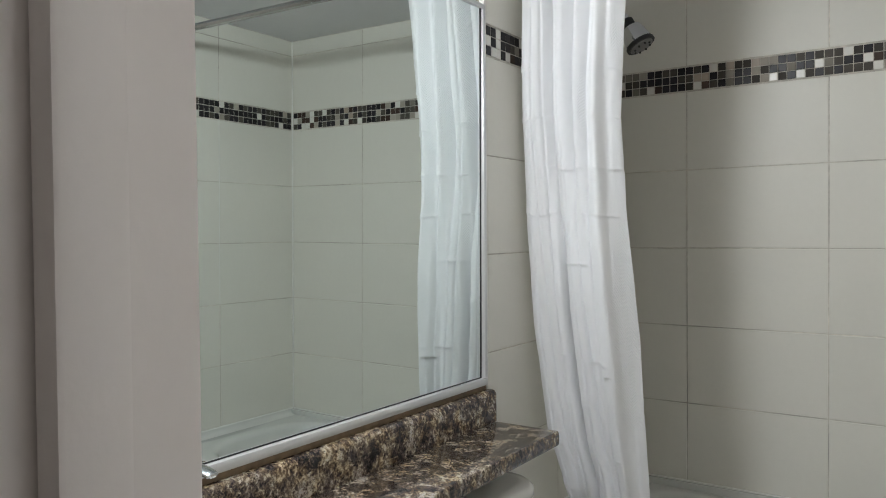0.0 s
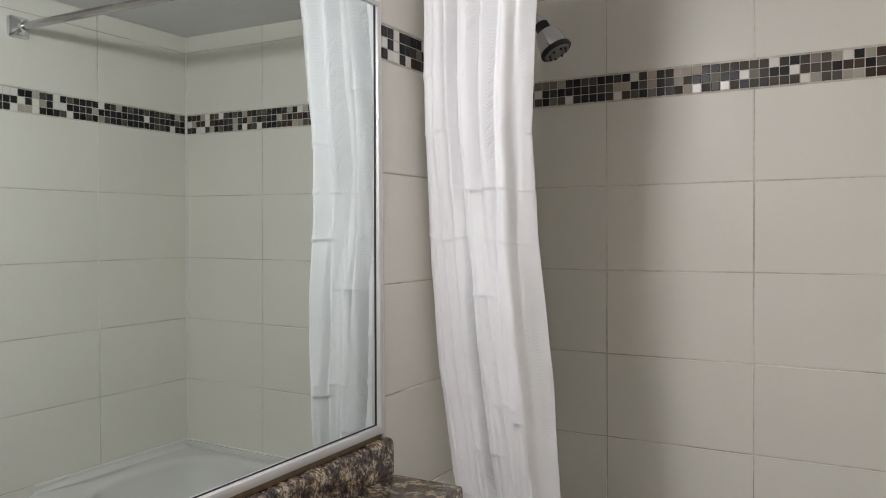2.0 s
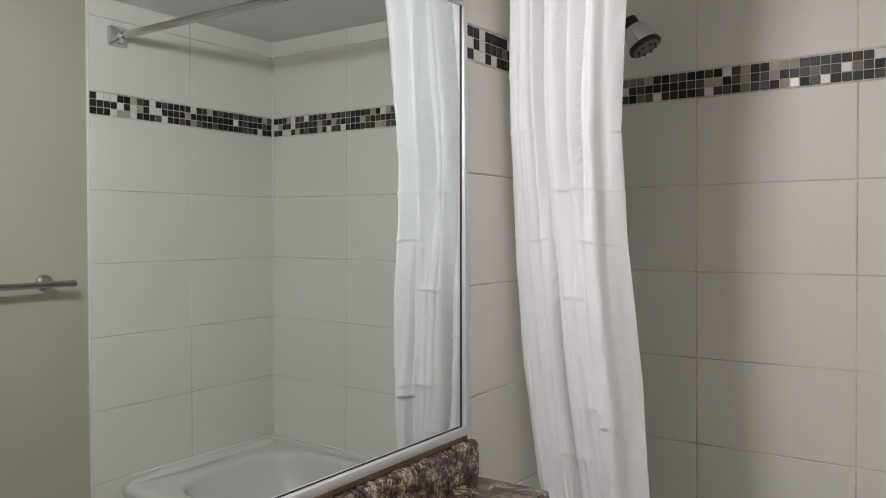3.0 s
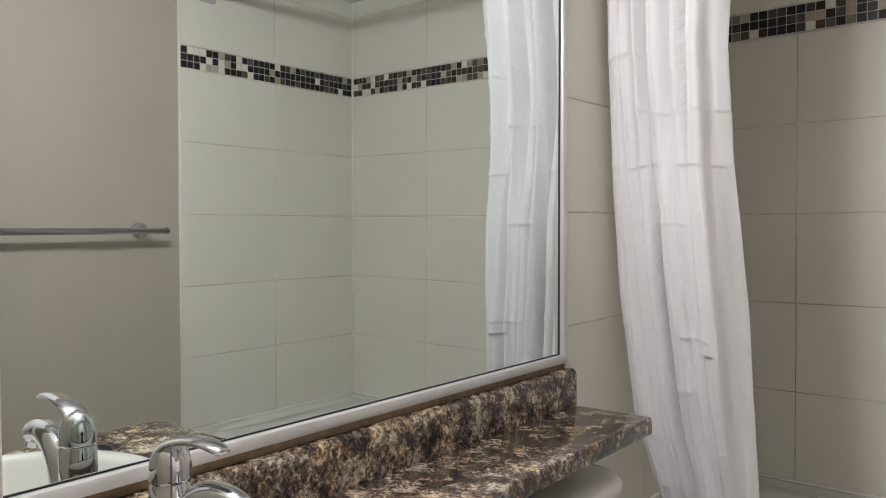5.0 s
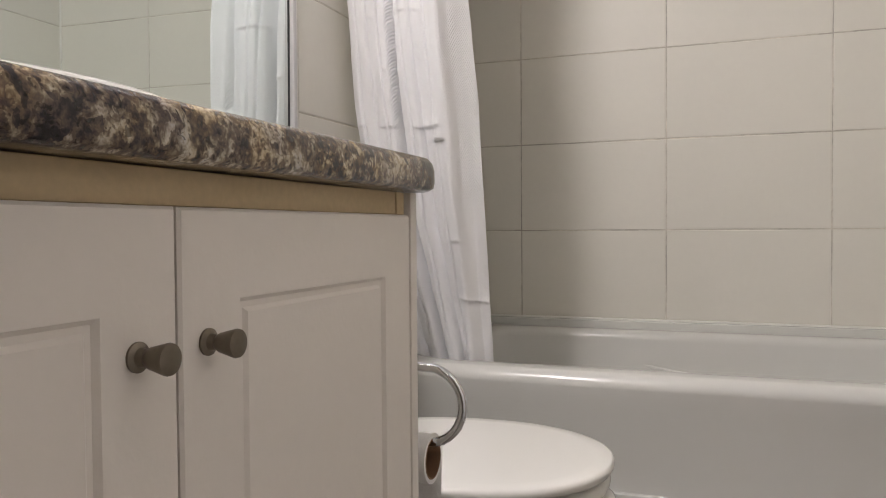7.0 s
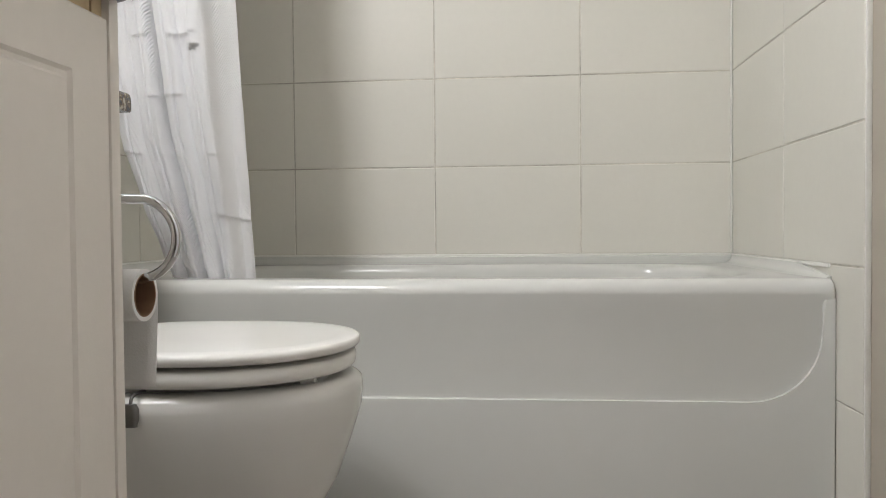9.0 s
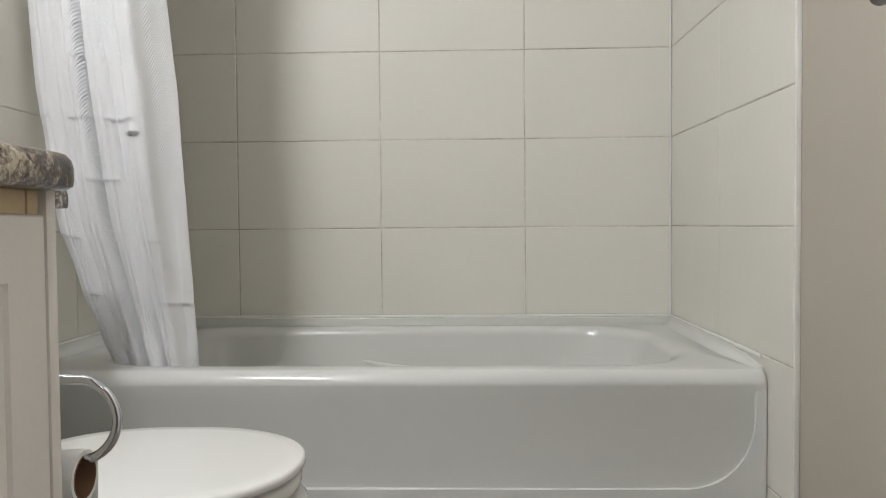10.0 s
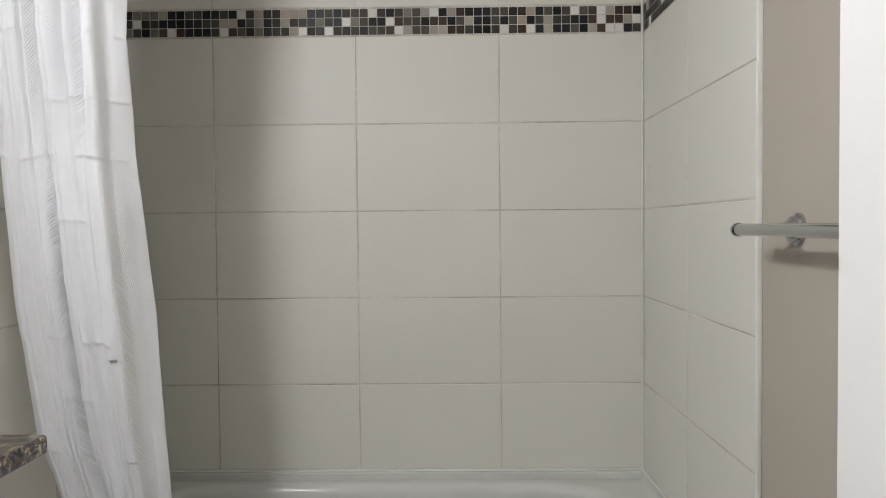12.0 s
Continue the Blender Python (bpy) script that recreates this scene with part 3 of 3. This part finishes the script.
# ---- mirror ----
def wall_mirror():
    y0, y1, z0, z1, w, wb = YW + 0.010, 1.588, 0.949, 1.898, 0.012, 0.018
    t = thing("wall_mirror", (0.03, 0.9, 0.93), "large frameless-look wall mirror in a thin white metal frame", "mirror")
    lean = Matrix.Translation((0.028, 0, z0)) @ Matrix.Rotation(radians(0.38), 4, "Y") @ Matrix.Translation((-0.028, 0, -z0))

    def leaning(bm):
        bm.transform(lean)
        return bm
    part("glass", leaning(box((0.0235, y0 + 0.004, z0 + 0.004), (0.028, y1 - 0.004, z1 - 0.004))), MIRROR, t, smooth=0)
    fx = 0.040
    part("frame_bottom", box((0.0228, y0, z0), (fx, y1, z0 + wb), 0.002), ALU, t)
    part("frame_top", box((0.0228, y0, z1 - w), (fx, y1, z1), 0.002), ALU, t)
    part("frame_side", box((0.0228, y1 - w, z0 + wb + 0.0002), (fx, y1, z1 - w - 0.0002), 0.002), ALU, t)
    part("frame_side", box((0.0228, y0, z0 + wb + 0.0002), (fx, y0 + w, z1 - w - 0.0002), 0.002), ALU, t)
    part("edge_seal", leaning(box((0.0282, y1 - w - 0.0045, z0 + wb), (0.0292, y1 - w - 0.0002, z1 - w))), BLACK, t, "dark mirror edge", smooth=0)
    part("edge_seal", leaning(box((0.0282, y0 + w, z0 + wb + 0.0002), (0.0292, y1 - w - 0.005, z0 + wb + 0.0025))), BLACK, t, "dark mirror edge", smooth=0)
    return t


wall_mirror()


# ---- shower curtain, rod and head ----
def between(table, z):
    for (za, a), (zb, b) in zip(table, table[1:]):
        if z >= zb:
            k = (z - zb) / (za - zb)
            k = k * k * (3 - 2 * k) * 0.4 + k * 0.6
            return b + (a - b) * k
    return table[-1][1]


def shower_curtain():
    t = thing("shower_curtain", (0.2, 1.70, 2.0), "gathered white woven cotton shower curtain hanging into the tub", "curtain")
    left = [(2.06, 0.078), (1.95, 0.072), (1.68, 0.058), (1.35, 0.061), (1.08, 0.068), (0.96, 0.080), (0.81, 0.095), (0.66, 0.136), (0.56, 0.172), (0.50, 0.195), (0.42, 0.206)]
    right = [(2.06, 0.362), (1.95, 0.355), (1.60, 0.334), (1.41, 0.339), (1.19, 0.355), (1.05, 0.366), (0.82, 0.373), (0.68, 0.376), (0.50, 0.380), (0.42, 0.382)]
    base = [(2.06, 1.697), (1.85, 1.717), (1.40, 1.752), (0.90, 1.788), (0.55, 1.816), (0.42, 1.822)]
    # the gathered section at four heights: place along the cloth, depth (towards the tub is plus)
    top = ((0, 0.016), (0.09, -0.020), (0.22, -0.022), (0.29, 0.030), (0.36, -0.022), (0.45, -0.034), (0.52, 0.008), (0.60, -0.040), (0.68, 0.004),
           (0.80, -0.044), (0.87, -0.020), (0.93, -0.012), (1, 0.004))
    upper = ((0, 0.014), (0.10, -0.018), (0.23, -0.022), (0.33, 0.026), (0.39, -0.020), (0.49, -0.034), (0.55, -0.006), (0.64, -0.050), (0.72, -0.030),
             (0.82, -0.062), (0.88, -0.032), (0.94, -0.016), (1, 0.004))
    middle = ((0, 0.014), (0.10, -0.014), (0.22, -0.006), (0.34, -0.026), (0.39, 0.012), (0.45, -0.034), (0.56, -0.048), (0.66, -0.044), (0.74, -0.068),
              (0.83, -0.084), (0.885, -0.046), (0.945, -0.018), (1, 0.002))
    bottom = ((0, 0.014), (0.13, -0.010), (0.27, 0.000), (0.39, -0.020), (0.455, 0.018), (0.51, -0.022), (0.61, -0.030), (0.68, -0.014), (0.75, -0.028),
              (0.83, -0.040), (0.885, -0.014), (0.945, 0.004), (1, 0.012))
    heights = ((2.06, top), (1.62, upper), (1.15, middle), (0.42, bottom))

    def section(z):
        for (za, a), (zb, b) in zip(heights, heights[1:]):
            if z >= zb - 1e-6:
                k = (z - zb) / (za - zb)
                k = k * k * (3 - 2 * k)
                return smooth_line([(p[0] * k + q[0] * (1 - k), p[1] * k + q[1] * (1 - k)) for p, q in zip(a, b)], 6)
        return smooth_line(bottom, 6)

    grooves = (((0.455, 0.39, 0.33, 0.29), 0.020, 0.013), ((0.69, 0.58, 0.55, 0.52), 0.014, 0.014), ((0.22, 0.18, 0.15, 0.15), 0.012, 0.012),
               ((0.33, 0.28, 0.25, 0.22), 0.010, 0.010), ((0.77, 0.70, 0.70, 0.68), 0.014, 0.013), ((0.59, 0.50, 0.43, 0.40), 0.009, 0.010), ((0.10, 0.09, 0.08, 0.07), 0.009, 0.012))
    nu, nv = 240, 540
    creases = [0.52 + 0.122 * k for k in range(13)]
    bm = bmesh.new()
    uvl = bm.loops.layers.uv.new("cloth")
    grid = []
    for j in range(nv + 1):
        z = 2.045 - (2.045 - 0.425) * j / nv
        row = []
        xl, xr, yb = between(left, z), between(right, z), between(base, z)
        line = section(z)
        depths = np.interp([i / nu for i in range(nu + 1)], [p[0] for p in line], [p[1] for p in line])
        for i in range(nu + 1):
            u = i / nu
            x = xl + (xr - xl) * u
            y = yb + 0.95 * float(depths[i])
            for k in range(7):                            # narrow soft pleats that wander down the cloth
                c = 0.07 + 0.137 * k + 0.05 * noise.noise(Vector((k * 5.3, z * 0.9, 1.1)))
                a = noise.noise(Vector((k * 9.1, z * 1.6, 4.2)))
                y += 0.012 * a * math.exp(-((u - c) / 0.020) ** 2)
            for cs, amp, wd in grooves:                   # narrow valleys between the pleats
                c = float(np.interp(z, (0.42, 1.15, 1.62, 2.06), cs))
                y += amp * (0.75 + 0.5 * noise.noise(Vector((cs[0] * 40, z * 2.2, 3.3)))) * math.exp(-((u - c) / wd) ** 2)
            for k, c in enumerate(creases):               # packing creases, broken from fold to fold
                d = z - c - 0.014 * noise.noise(Vector((u * 4.0, k * 1.9, 2.5))) + 0.020 * (u - 0.5)
                w = noise.noise(Vector((u * 7.0, k * 3.7, 0.5))) + 0.10
                if -0.006 < d < 0.05 and w > 0 and k < 11:
                    y -= 0.0050 * min(1.0, 5 * w) * (math.exp(-d / 0.012) if d > 0 else max(0.0, 1 + d / 0.0040))
            d = z - 0.972                                 # a stiff fold that juts out and breaks off
            if d > 0:
                y -= 0.011 * math.exp(-d / 0.06) * math.exp(-((u - 0.75) / 0.06) ** 4)
            y += 0.007 * noise.noise(Vector((u * 9, z * 3.2, 0.3))) + 0.0025 * noise.noise(Vector((u * 26, z * 9, 7.3)))
            row.append(bm.verts.new(Vector((x, y, z))))
        grid.append(row)
    for j in range(nv):
        for i in range(nu):
            f = bm.faces.new((grid[j][i], grid[j][i + 1], grid[j + 1][i + 1], grid[j + 1][i]))
            for lp, (a, b) in zip(f.loops, ((i, j), (i + 1, j), (i + 1, j + 1), (i, j + 1))):
                lp[uvl].uv = (a / nu * 0.62, b / nv * 1.62)
    cloth = part("cloth", bm, FABRIC, t, smooth=180)
    mod = cloth.modifiers.new("thickness", "SOLIDIFY")
    mod.thickness, mod.offset = 0.0012, 0
    return t


shower_curtain()

rod = thing("curtain_rod", (0.78, 1.695, 2.047), "chrome shower curtain rod fixed between tiled walls", "curtain rod")
part("tube", lathe((XL + 0.012, 1.695, 2.047), (1, 0, 0), [(0, 0.0125), (XR - XL - 0.024, 0.0125)], 24), RAILC, rod)
for x0, s in ((XL + 0.0005, 1), (XR - 0.0005, -1)):
    def flange_loop(h, r, d):
        return [Vector((x0 + s * d, 1.695 + v.x, 2.047 + v.y)) for v in round_rect(-h, h, -h, h, r, 0, 4)]
    part("flange", loft([flange_loop(0.034, 0.008, 0), flange_loop(0.034, 0.008, 0.012), flange_loop(0.026, 0.010, 0.022), flange_loop(0.017, 0.0165, 0.034),
                         flange_loop(0.0165, 0.016, 0.05)]), CHROME, rod, smooth=40)


def shower_head():
    y = 2.05
    t = thing("wall_shower", (XL, y, 1.98), "chrome fixed shower with black collar on a wall arm", "shower")
    d = Vector((0.50, 0, -0.866))
    face = Vector((0.278, y, 1.846))
    back = face - d * 0.095
    part("flange", lathe((XL + 0.0005, y, 2.005), (1, 0, 0), [(0, 0.032), (0.004, 0.031), (0.010, 0.016), (0.014, 0.0115)]), CHROME, t)
    part("arm", sweep(smooth_line([(XL + 0.01, y, 2.005), (XL + 0.06, y, 2.003), (XL + 0.11, y, 1.985), back - d * 0.02, back], 6), 0.0105), CHROME, t)
    part("collar", lathe(back - d * 0.004, d, [(0, 0.014), (0.004, 0.019), (0.024, 0.019), (0.027, 0.015)]), BLACK, t, "black plastic collar")
    head = part("head", lathe(back + d * 0.022, d, [(0, 0.020), (0.004, 0.028), (0.020, 0.0335), (0.046, 0.0385), (0.054, 0.0395)]), CHROME, t)
    part("face_ring", lathe(back + d * 0.0765, d, [(0, 0.040), (0.003, 0.0418), (0.010, 0.0418), (0.012, 0.039)]), BLACK, head, "black face ring")
    part("face", lathe(back + d * 0.088, d, [(0, 0.034), (0.003, 0.033), (0.0045, 0.026)]), SATIN, head)
    _, u, w = frame_axes(d)
    for k in range(8):
        a = 2 * math.pi * k / 8
        part("nozzle", lathe(back + d * 0.090 + (u * math.cos(a) + w * math.sin(a)) * 0.024, d, [(0, 0.0035), (0.005, 0.003), (0.007, 0.002)], 8), BLACK, head)
    return t


shower_head()


# ---- toilet paper ----
def paper_holder():
    t = thing("toilet_paper_holder", (0.47, 0.949, 0.63), "curved chrome toilet paper holder on the vanity side", "paper holder")
    y, zt, zb, xe = 0.996, 0.636, 0.553, 0.555
    part("mount", lathe((0.458, 0.9495, zt), (0, 1, 0), [(0, 0.024), (0.005, 0.023), (0.010, 0.014), (0.02, 0.008)]), CHROME, t)
    pts = [(0.458, 0.960, zt), (0.458, y - 0.013, zt), (0.462, y - 0.003, zt), (0.475, y, zt), (0.53, y, zt), (xe, y, zt - 0.001)]
    r = (zt - zb) / 2
    pts = smooth_line(pts, 5)
    pts += [Vector((xe + r * math.sin(radians(a)), y, zt - r + r * math.cos(radians(a)))) for a in range(12, 181, 12)]
    pts += [Vector((xe - 0.03, y, zb)), Vector((0.455, y, zb))]
    part("arm", sweep(pts, 0.0052, 14), CHROME, t, smooth=60)
    r = thing("toilet_roll", (0.50, y, 0.53), "nearly used toilet paper roll with a hanging sheet", "toilet paper")
    x0, x1, ro, ri = 0.458, 0.562, 0.0270, 0.0225
    cz = zb + 0.0052 - ri + 0.0006
    loops = []
    for x, q in ((x0, ri), (x0, ro), (x1, ro), (x1, ri)):
        loops.append([Vector((x, y + q * math.cos(2 * math.pi * k / 40), cz + q * math.sin(2 * math.pi * k / 40))) for k in range(40)])
    loops.append(loops[0])
    part("paper", loft(loops, False, False), PAPER, r)
    loops = [[Vector((x, y + q * math.cos(2 * math.pi * k / 40), cz + q * math.sin(2 * math.pi * k / 40))) for k in range(40)]
             for x, q in ((x0 + 0.001, ri - 0.0002), (x1 + 0.0004, ri - 0.0002), (x1 + 0.0004, ri - 0.0014), (x0 + 0.001, ri - 0.0014))]
    part("core", loft(loops + [loops[0]], False, False), CARD, r, "brown cardboard core")
    sheet = bmesh.new()
    rows = []
    for j in range(15):
        z = cz - 0.099 * j / 14
        yy = y + ro + 0.0004 - 0.004 * (j / 14) ** 2
        rows.append([sheet.verts.new((x0 + 0.001 + (x1 - x0 - 0.002) * i / 8, yy + 0.0015 * math.sin(i * 0.9 + j * 0.3), z)) for i in range(9)])
    for a, b in zip(rows, rows[1:]):
        for i in range(8):
            sheet.faces.new((a[i], a[i + 1], b[i + 1], b[i]))
    s = part("sheet", sheet, PAPER, r, smooth=60)
    m = s.modifiers.new("thickness", "SOLIDIFY")
    m.thickness = 0.0006
    return t


paper_holder()


# ---- towel rail ----
def towel_rail():
    z, xb = 1.222, 1.452
    t = thing("towel_rail", (1.53, 1.1, z), "chrome towel rail on the beige wall", "towel rail")
    part("bar", lathe((xb, 0.88, z), (0, 1, 0), [(0, 0.010), (0.616, 0.010)], 24), RAILC, t)
    part("end_cap", lathe((xb, 1.494, z), (0, 1, 0), [(0, 0.0115), (0.008, 0.0115), (0.010, 0.010)], 24), RAILC, t)
    part("end_cap", lathe((xb, 0.882, z), (0, -1, 0), [(0, 0.0115), (0.008, 0.0115), (0.010, 0.010)], 24), RAILC, t)
    for y in (0.945, 1.445):
        p = part("post", lathe((1.5295, y, z), (-1, 0, 0), [(0, 0.027), (0.006, 0.0265), (0.010, 0.022), (0.013, 0.0215), (0.020, 0.013), (0.030, 0.0095), (0.078, 0.0095)]), RAILC, t)
    return t


towel_rail()


# ---- door ----
def bathroom_door():
    h = Vector((1.374, 0.236, 0))
    e = Vector((1.330, 0.925, 0))
    d = (e - h)
    length = d.length
    d.normalize()
    n = Vector((-d.y, d.x, 0))                    # towards the room
    t = thing("door_1", h, "open white painted flush door with lever handle", "door")
    bm = box((0, 0, 0.01), (length, 0.035, 2.02), 0.0015)
    m = Matrix(((d.x, -n.x, 0, h.x), (d.y, -n.y, 0, h.y), (0, 0, 1, 0), (0, 0, 0, 1)))
    bm.transform(m)
    part("leaf", bm, DOORP, t, smooth=0)
    c = h + d * (length - 0.064) + Vector((0, 0, 0.968))
    rose = part("rose", lathe(c, n, [(0, 0.0265), (0.004, 0.0265), (0.008, 0.022), (0.010, 0.013)]), SATIN, t, "satin nickel lever handle")
    p0 = c + n * 0.008
    part("neck", lathe(p0, n, [(0, 0.0105), (0.018, 0.0095), (0.040, 0.0095)], 20), SATIN, rose)
    a = p0 + n * 0.047
    part("lever", lathe(a + d * 0.011, -d, [(0, 0.0085), (0.0012, 0.0095), (0.030, 0.0098), (0.118, 0.0092), (0.1195, 0.0080)], 24), SATIN, rose, smooth=40)
    return t


bathroom_door()


# ---- wall tiles ----
def shared_box(name, sx, sy, sz, bevel, mat):
    """A piece centred at its own origin, thin along y."""
    bm = bmesh.new()
    hx, hz = sx / 2, sz / 2
    def ring(g, y):
        return [Vector((-hx + g, y, -hz + g)), Vector((hx - g, y, -hz + g)), Vector((hx - g, y, hz - g)), Vector((-hx + g, y, hz - g))]
    loft([ring(0, sy), ring(0, bevel), ring(bevel * 0.4, bevel * 0.3), ring(bevel * 1.3, 0)], cap_start=False, bm=bm)
    bmesh.ops.recalc_face_normals(bm, faces=bm.faces)
    me = bpy.data.meshes.new(name)
    bm.to_mesh(me)
    bm.free()
    me.materials.append(mat)
    for p in me.polygons:
        p.use_smooth = False
    return me


CACHE = {}


def piece(name, wall, kind, w, h, s, z, side, mat, lift=0.0, gap=0.003, bevel=0.0016):
    """A tile w by h with its middle at distance s along the wall and height z. side: north, west or east."""
    key = (name, round(w, 4), round(h, 4), mat.name)
    if key not in CACHE:
        CACHE[key] = shared_box(name, w - gap, 0.0075, h - gap, bevel, mat)
    ob = new(name, CACHE[key])
    if side == "north":
        ob.matrix_basis = pose(s, YB + lift, z)
    elif side == "east":
        ob.matrix_basis = pose(XR + lift, s, z, 0, 0, -90)
    else:
        ob.matrix_basis = pose(XL - lift, s, z, 0, 0, 90)
    ob.parent = wall
    return ob


BAND0 = ZD + 5 * TH
PITCH = TW / 16.36
BANDH = 3 * PITCH + 0.006
rows_of = [(ZD + k * TH, TH) for k in range(5)] + [(BAND0 + BANDH, TH), (BAND0 + BANDH + TH, ZC - BAND0 - BANDH - TH - 0.001)]
low = [(ZD - TH, TH), (ZD - 2 * TH, TH), (0.0, ZD - 2 * TH)]

# grout beds, a hair behind the tile faces
part("grout", box((XL, YB + 0.0016, DECK), (XR, YB + 0.0118, ZC - 0.0005)), GROUT, wall_north, smooth=0)
part("grout", box((XR + 0.0016, 1.594, 0.0005), (1.5298, YB, ZC - 0.0005)), GROUT, wall_east, smooth=0)
part("grout", box((0.0222, 1.596, 0.0005), (XL - 0.0016, YB, ZC - 0.0005)), GROUT, wall_west, smooth=0)

rnd = random.Random(7)
for z, h in rows_of:
    for k in range(4):
        a, b = max(XL + 0.001, XR - (k + 1) * TW), XR - k * TW
        piece("tile", wall_north, "n", b - a, h, (a + b) / 2, z + h / 2, "north", TILE, rnd.uniform(-0.0003, 0.0003))
for z, h in rows_of + low:
    for a, b in ((YB - TW, YB - 0.0005), (1.594, YB - TW)):
        if z < ZD - 0.3 * TH and a > 1.95:
            continue
        piece("tile", wall_east, "e", b - a, h, (a + b) / 2, z + h / 2, "east", TILE, rnd.uniform(-0.0003, 0.0003))
    for a, b in ((YB - TW, YB - 0.0005), (1.596, YB - TW)):
        if z < ZD - 0.3 * TH and a > 1.95:
            continue
        piece("tile", wall_west, "w", b - a, h, (a + b) / 2, z + h / 2, "west", TILE, rnd.uniform(-0.0003, 0.0003))

# mosaic bands, read from the corner outwards where they are seen
NORTH = ["lkggglkkddkkdkwdtddtllkkdkdddwdkdgdlwklbkkkddkbtkdkdwddwlbbk",
         "gdwddkkkkkddttkdlkkldkkgkkwgdkkwbddkbbkdlkkdkdtkdlddkkbwbblw",
         "kgdkgdwbkkkdwbdkgkkdlwdkwdkdkdddwlddllbbdkkdwdbwklkkdklbwwkd"]
EAST = ["kwwwkkldkwkdkkkkwkdlkdkkdkdddkld", "kkkkwkwlkwwkkkklkkkkkkkkwkdkkkdk", "kkkwllwkkkdwkkdkldkkdkkkkkddkwkk"]
WEST = ["kkwkkkkwkddkgkkwlkdkkgdwkkdkldkk", "wkwkkdgkkwdkkdlkwkkdgkdkkwdkbkdk", "kwwkwbkkdkwkklkdkkwdkkbdkgkwdkkd"]
for i in range(3):
    z = BAND0 + 0.003 + (2.5 - i) * PITCH
    n = len(NORTH[i])
    for k, c in enumerate(NORTH[i]):
        b = XR - (n - 1 - k) * PITCH - 0.006
        if b - PITCH < XL:
            continue
        piece("mosaic_tile", wall_north, "n", PITCH, PITCH, b - PITCH / 2, z, "north", MOSAIC[c], rnd.uniform(-0.0004, 0.0006), 0.0022, 0.001)
    for k, c in enumerate(EAST[i]):
        piece("mosaic_tile", wall_east, "e", PITCH, PITCH, 1.596 + (k + 0.5) * PITCH, z, "east", MOSAIC[c], rnd.uniform(-0.0004, 0.0006), 0.0022, 0.001)
    for k, c in enumerate(WEST[i]):
        s = 1.597 + (k + 0.5) * PITCH
        if s > YB - 0.012:
            continue
        piece("mosaic_tile", wall_west, "w", PITCH, PITCH, s, z, "west", MOSAIC[c], rnd.uniform(-0.0004, 0.0006), 0.0022, 0.001)

# caulk lines at corners, tub and the tile's free edge
part("caulk", box((XR - 0.0065, YB - 0.0065, ZD), (XR - 0.0003, YB - 0.0003, ZC - 0.001), 0.003), CAULK, wall_north)
part("caulk", box((XL + 0.0003, YB - 0.004, ZD), (XL + 0.004, YB - 0.0003, ZC - 0.001), 0.0015), CAULK, wall_north)
part("caulk", box((XL + 0.004, YB - 0.0045, ZD - 0.005), (XR - 0.004, YB + 0.001, ZD + 0.0015), 0.0015), CAULK, wall_north)
part("edge_strip", box((XR - 0.0004, 1.589, 0.001), (1.5299, 1.5935, ZC - 0.001), 0.0015), CAULK, wall_east, "white tile edge strip")
part("caulk", box((XR - 0.0045, 1.735, ZD - 0.006), (XR + 0.001, YB - 0.0045, ZD + 0.0015), 0.0015), CAULK, wall_east)
part("caulk", box((XL - 0.001, 1.735, ZD - 0.006), (XL + 0.0045, YB - 0.0045, ZD + 0.0015), 0.0015), CAULK, wall_west)
part("edge_strip", box((0.0222, 1.5885, 0.937), (XL + 0.0005, 1.5957, ZC - 0.001), 0.0012), CAULK, wall_west, "white tile edge strip")
part("joint_filler", box((XR + 0.0005, YB - TW - 0.0016, ZD + 2 * TH), (XR + 0.003, YB - TW + 0.0016, BAND0)), CAULK, wall_east, "white refilled joint", smooth=0)
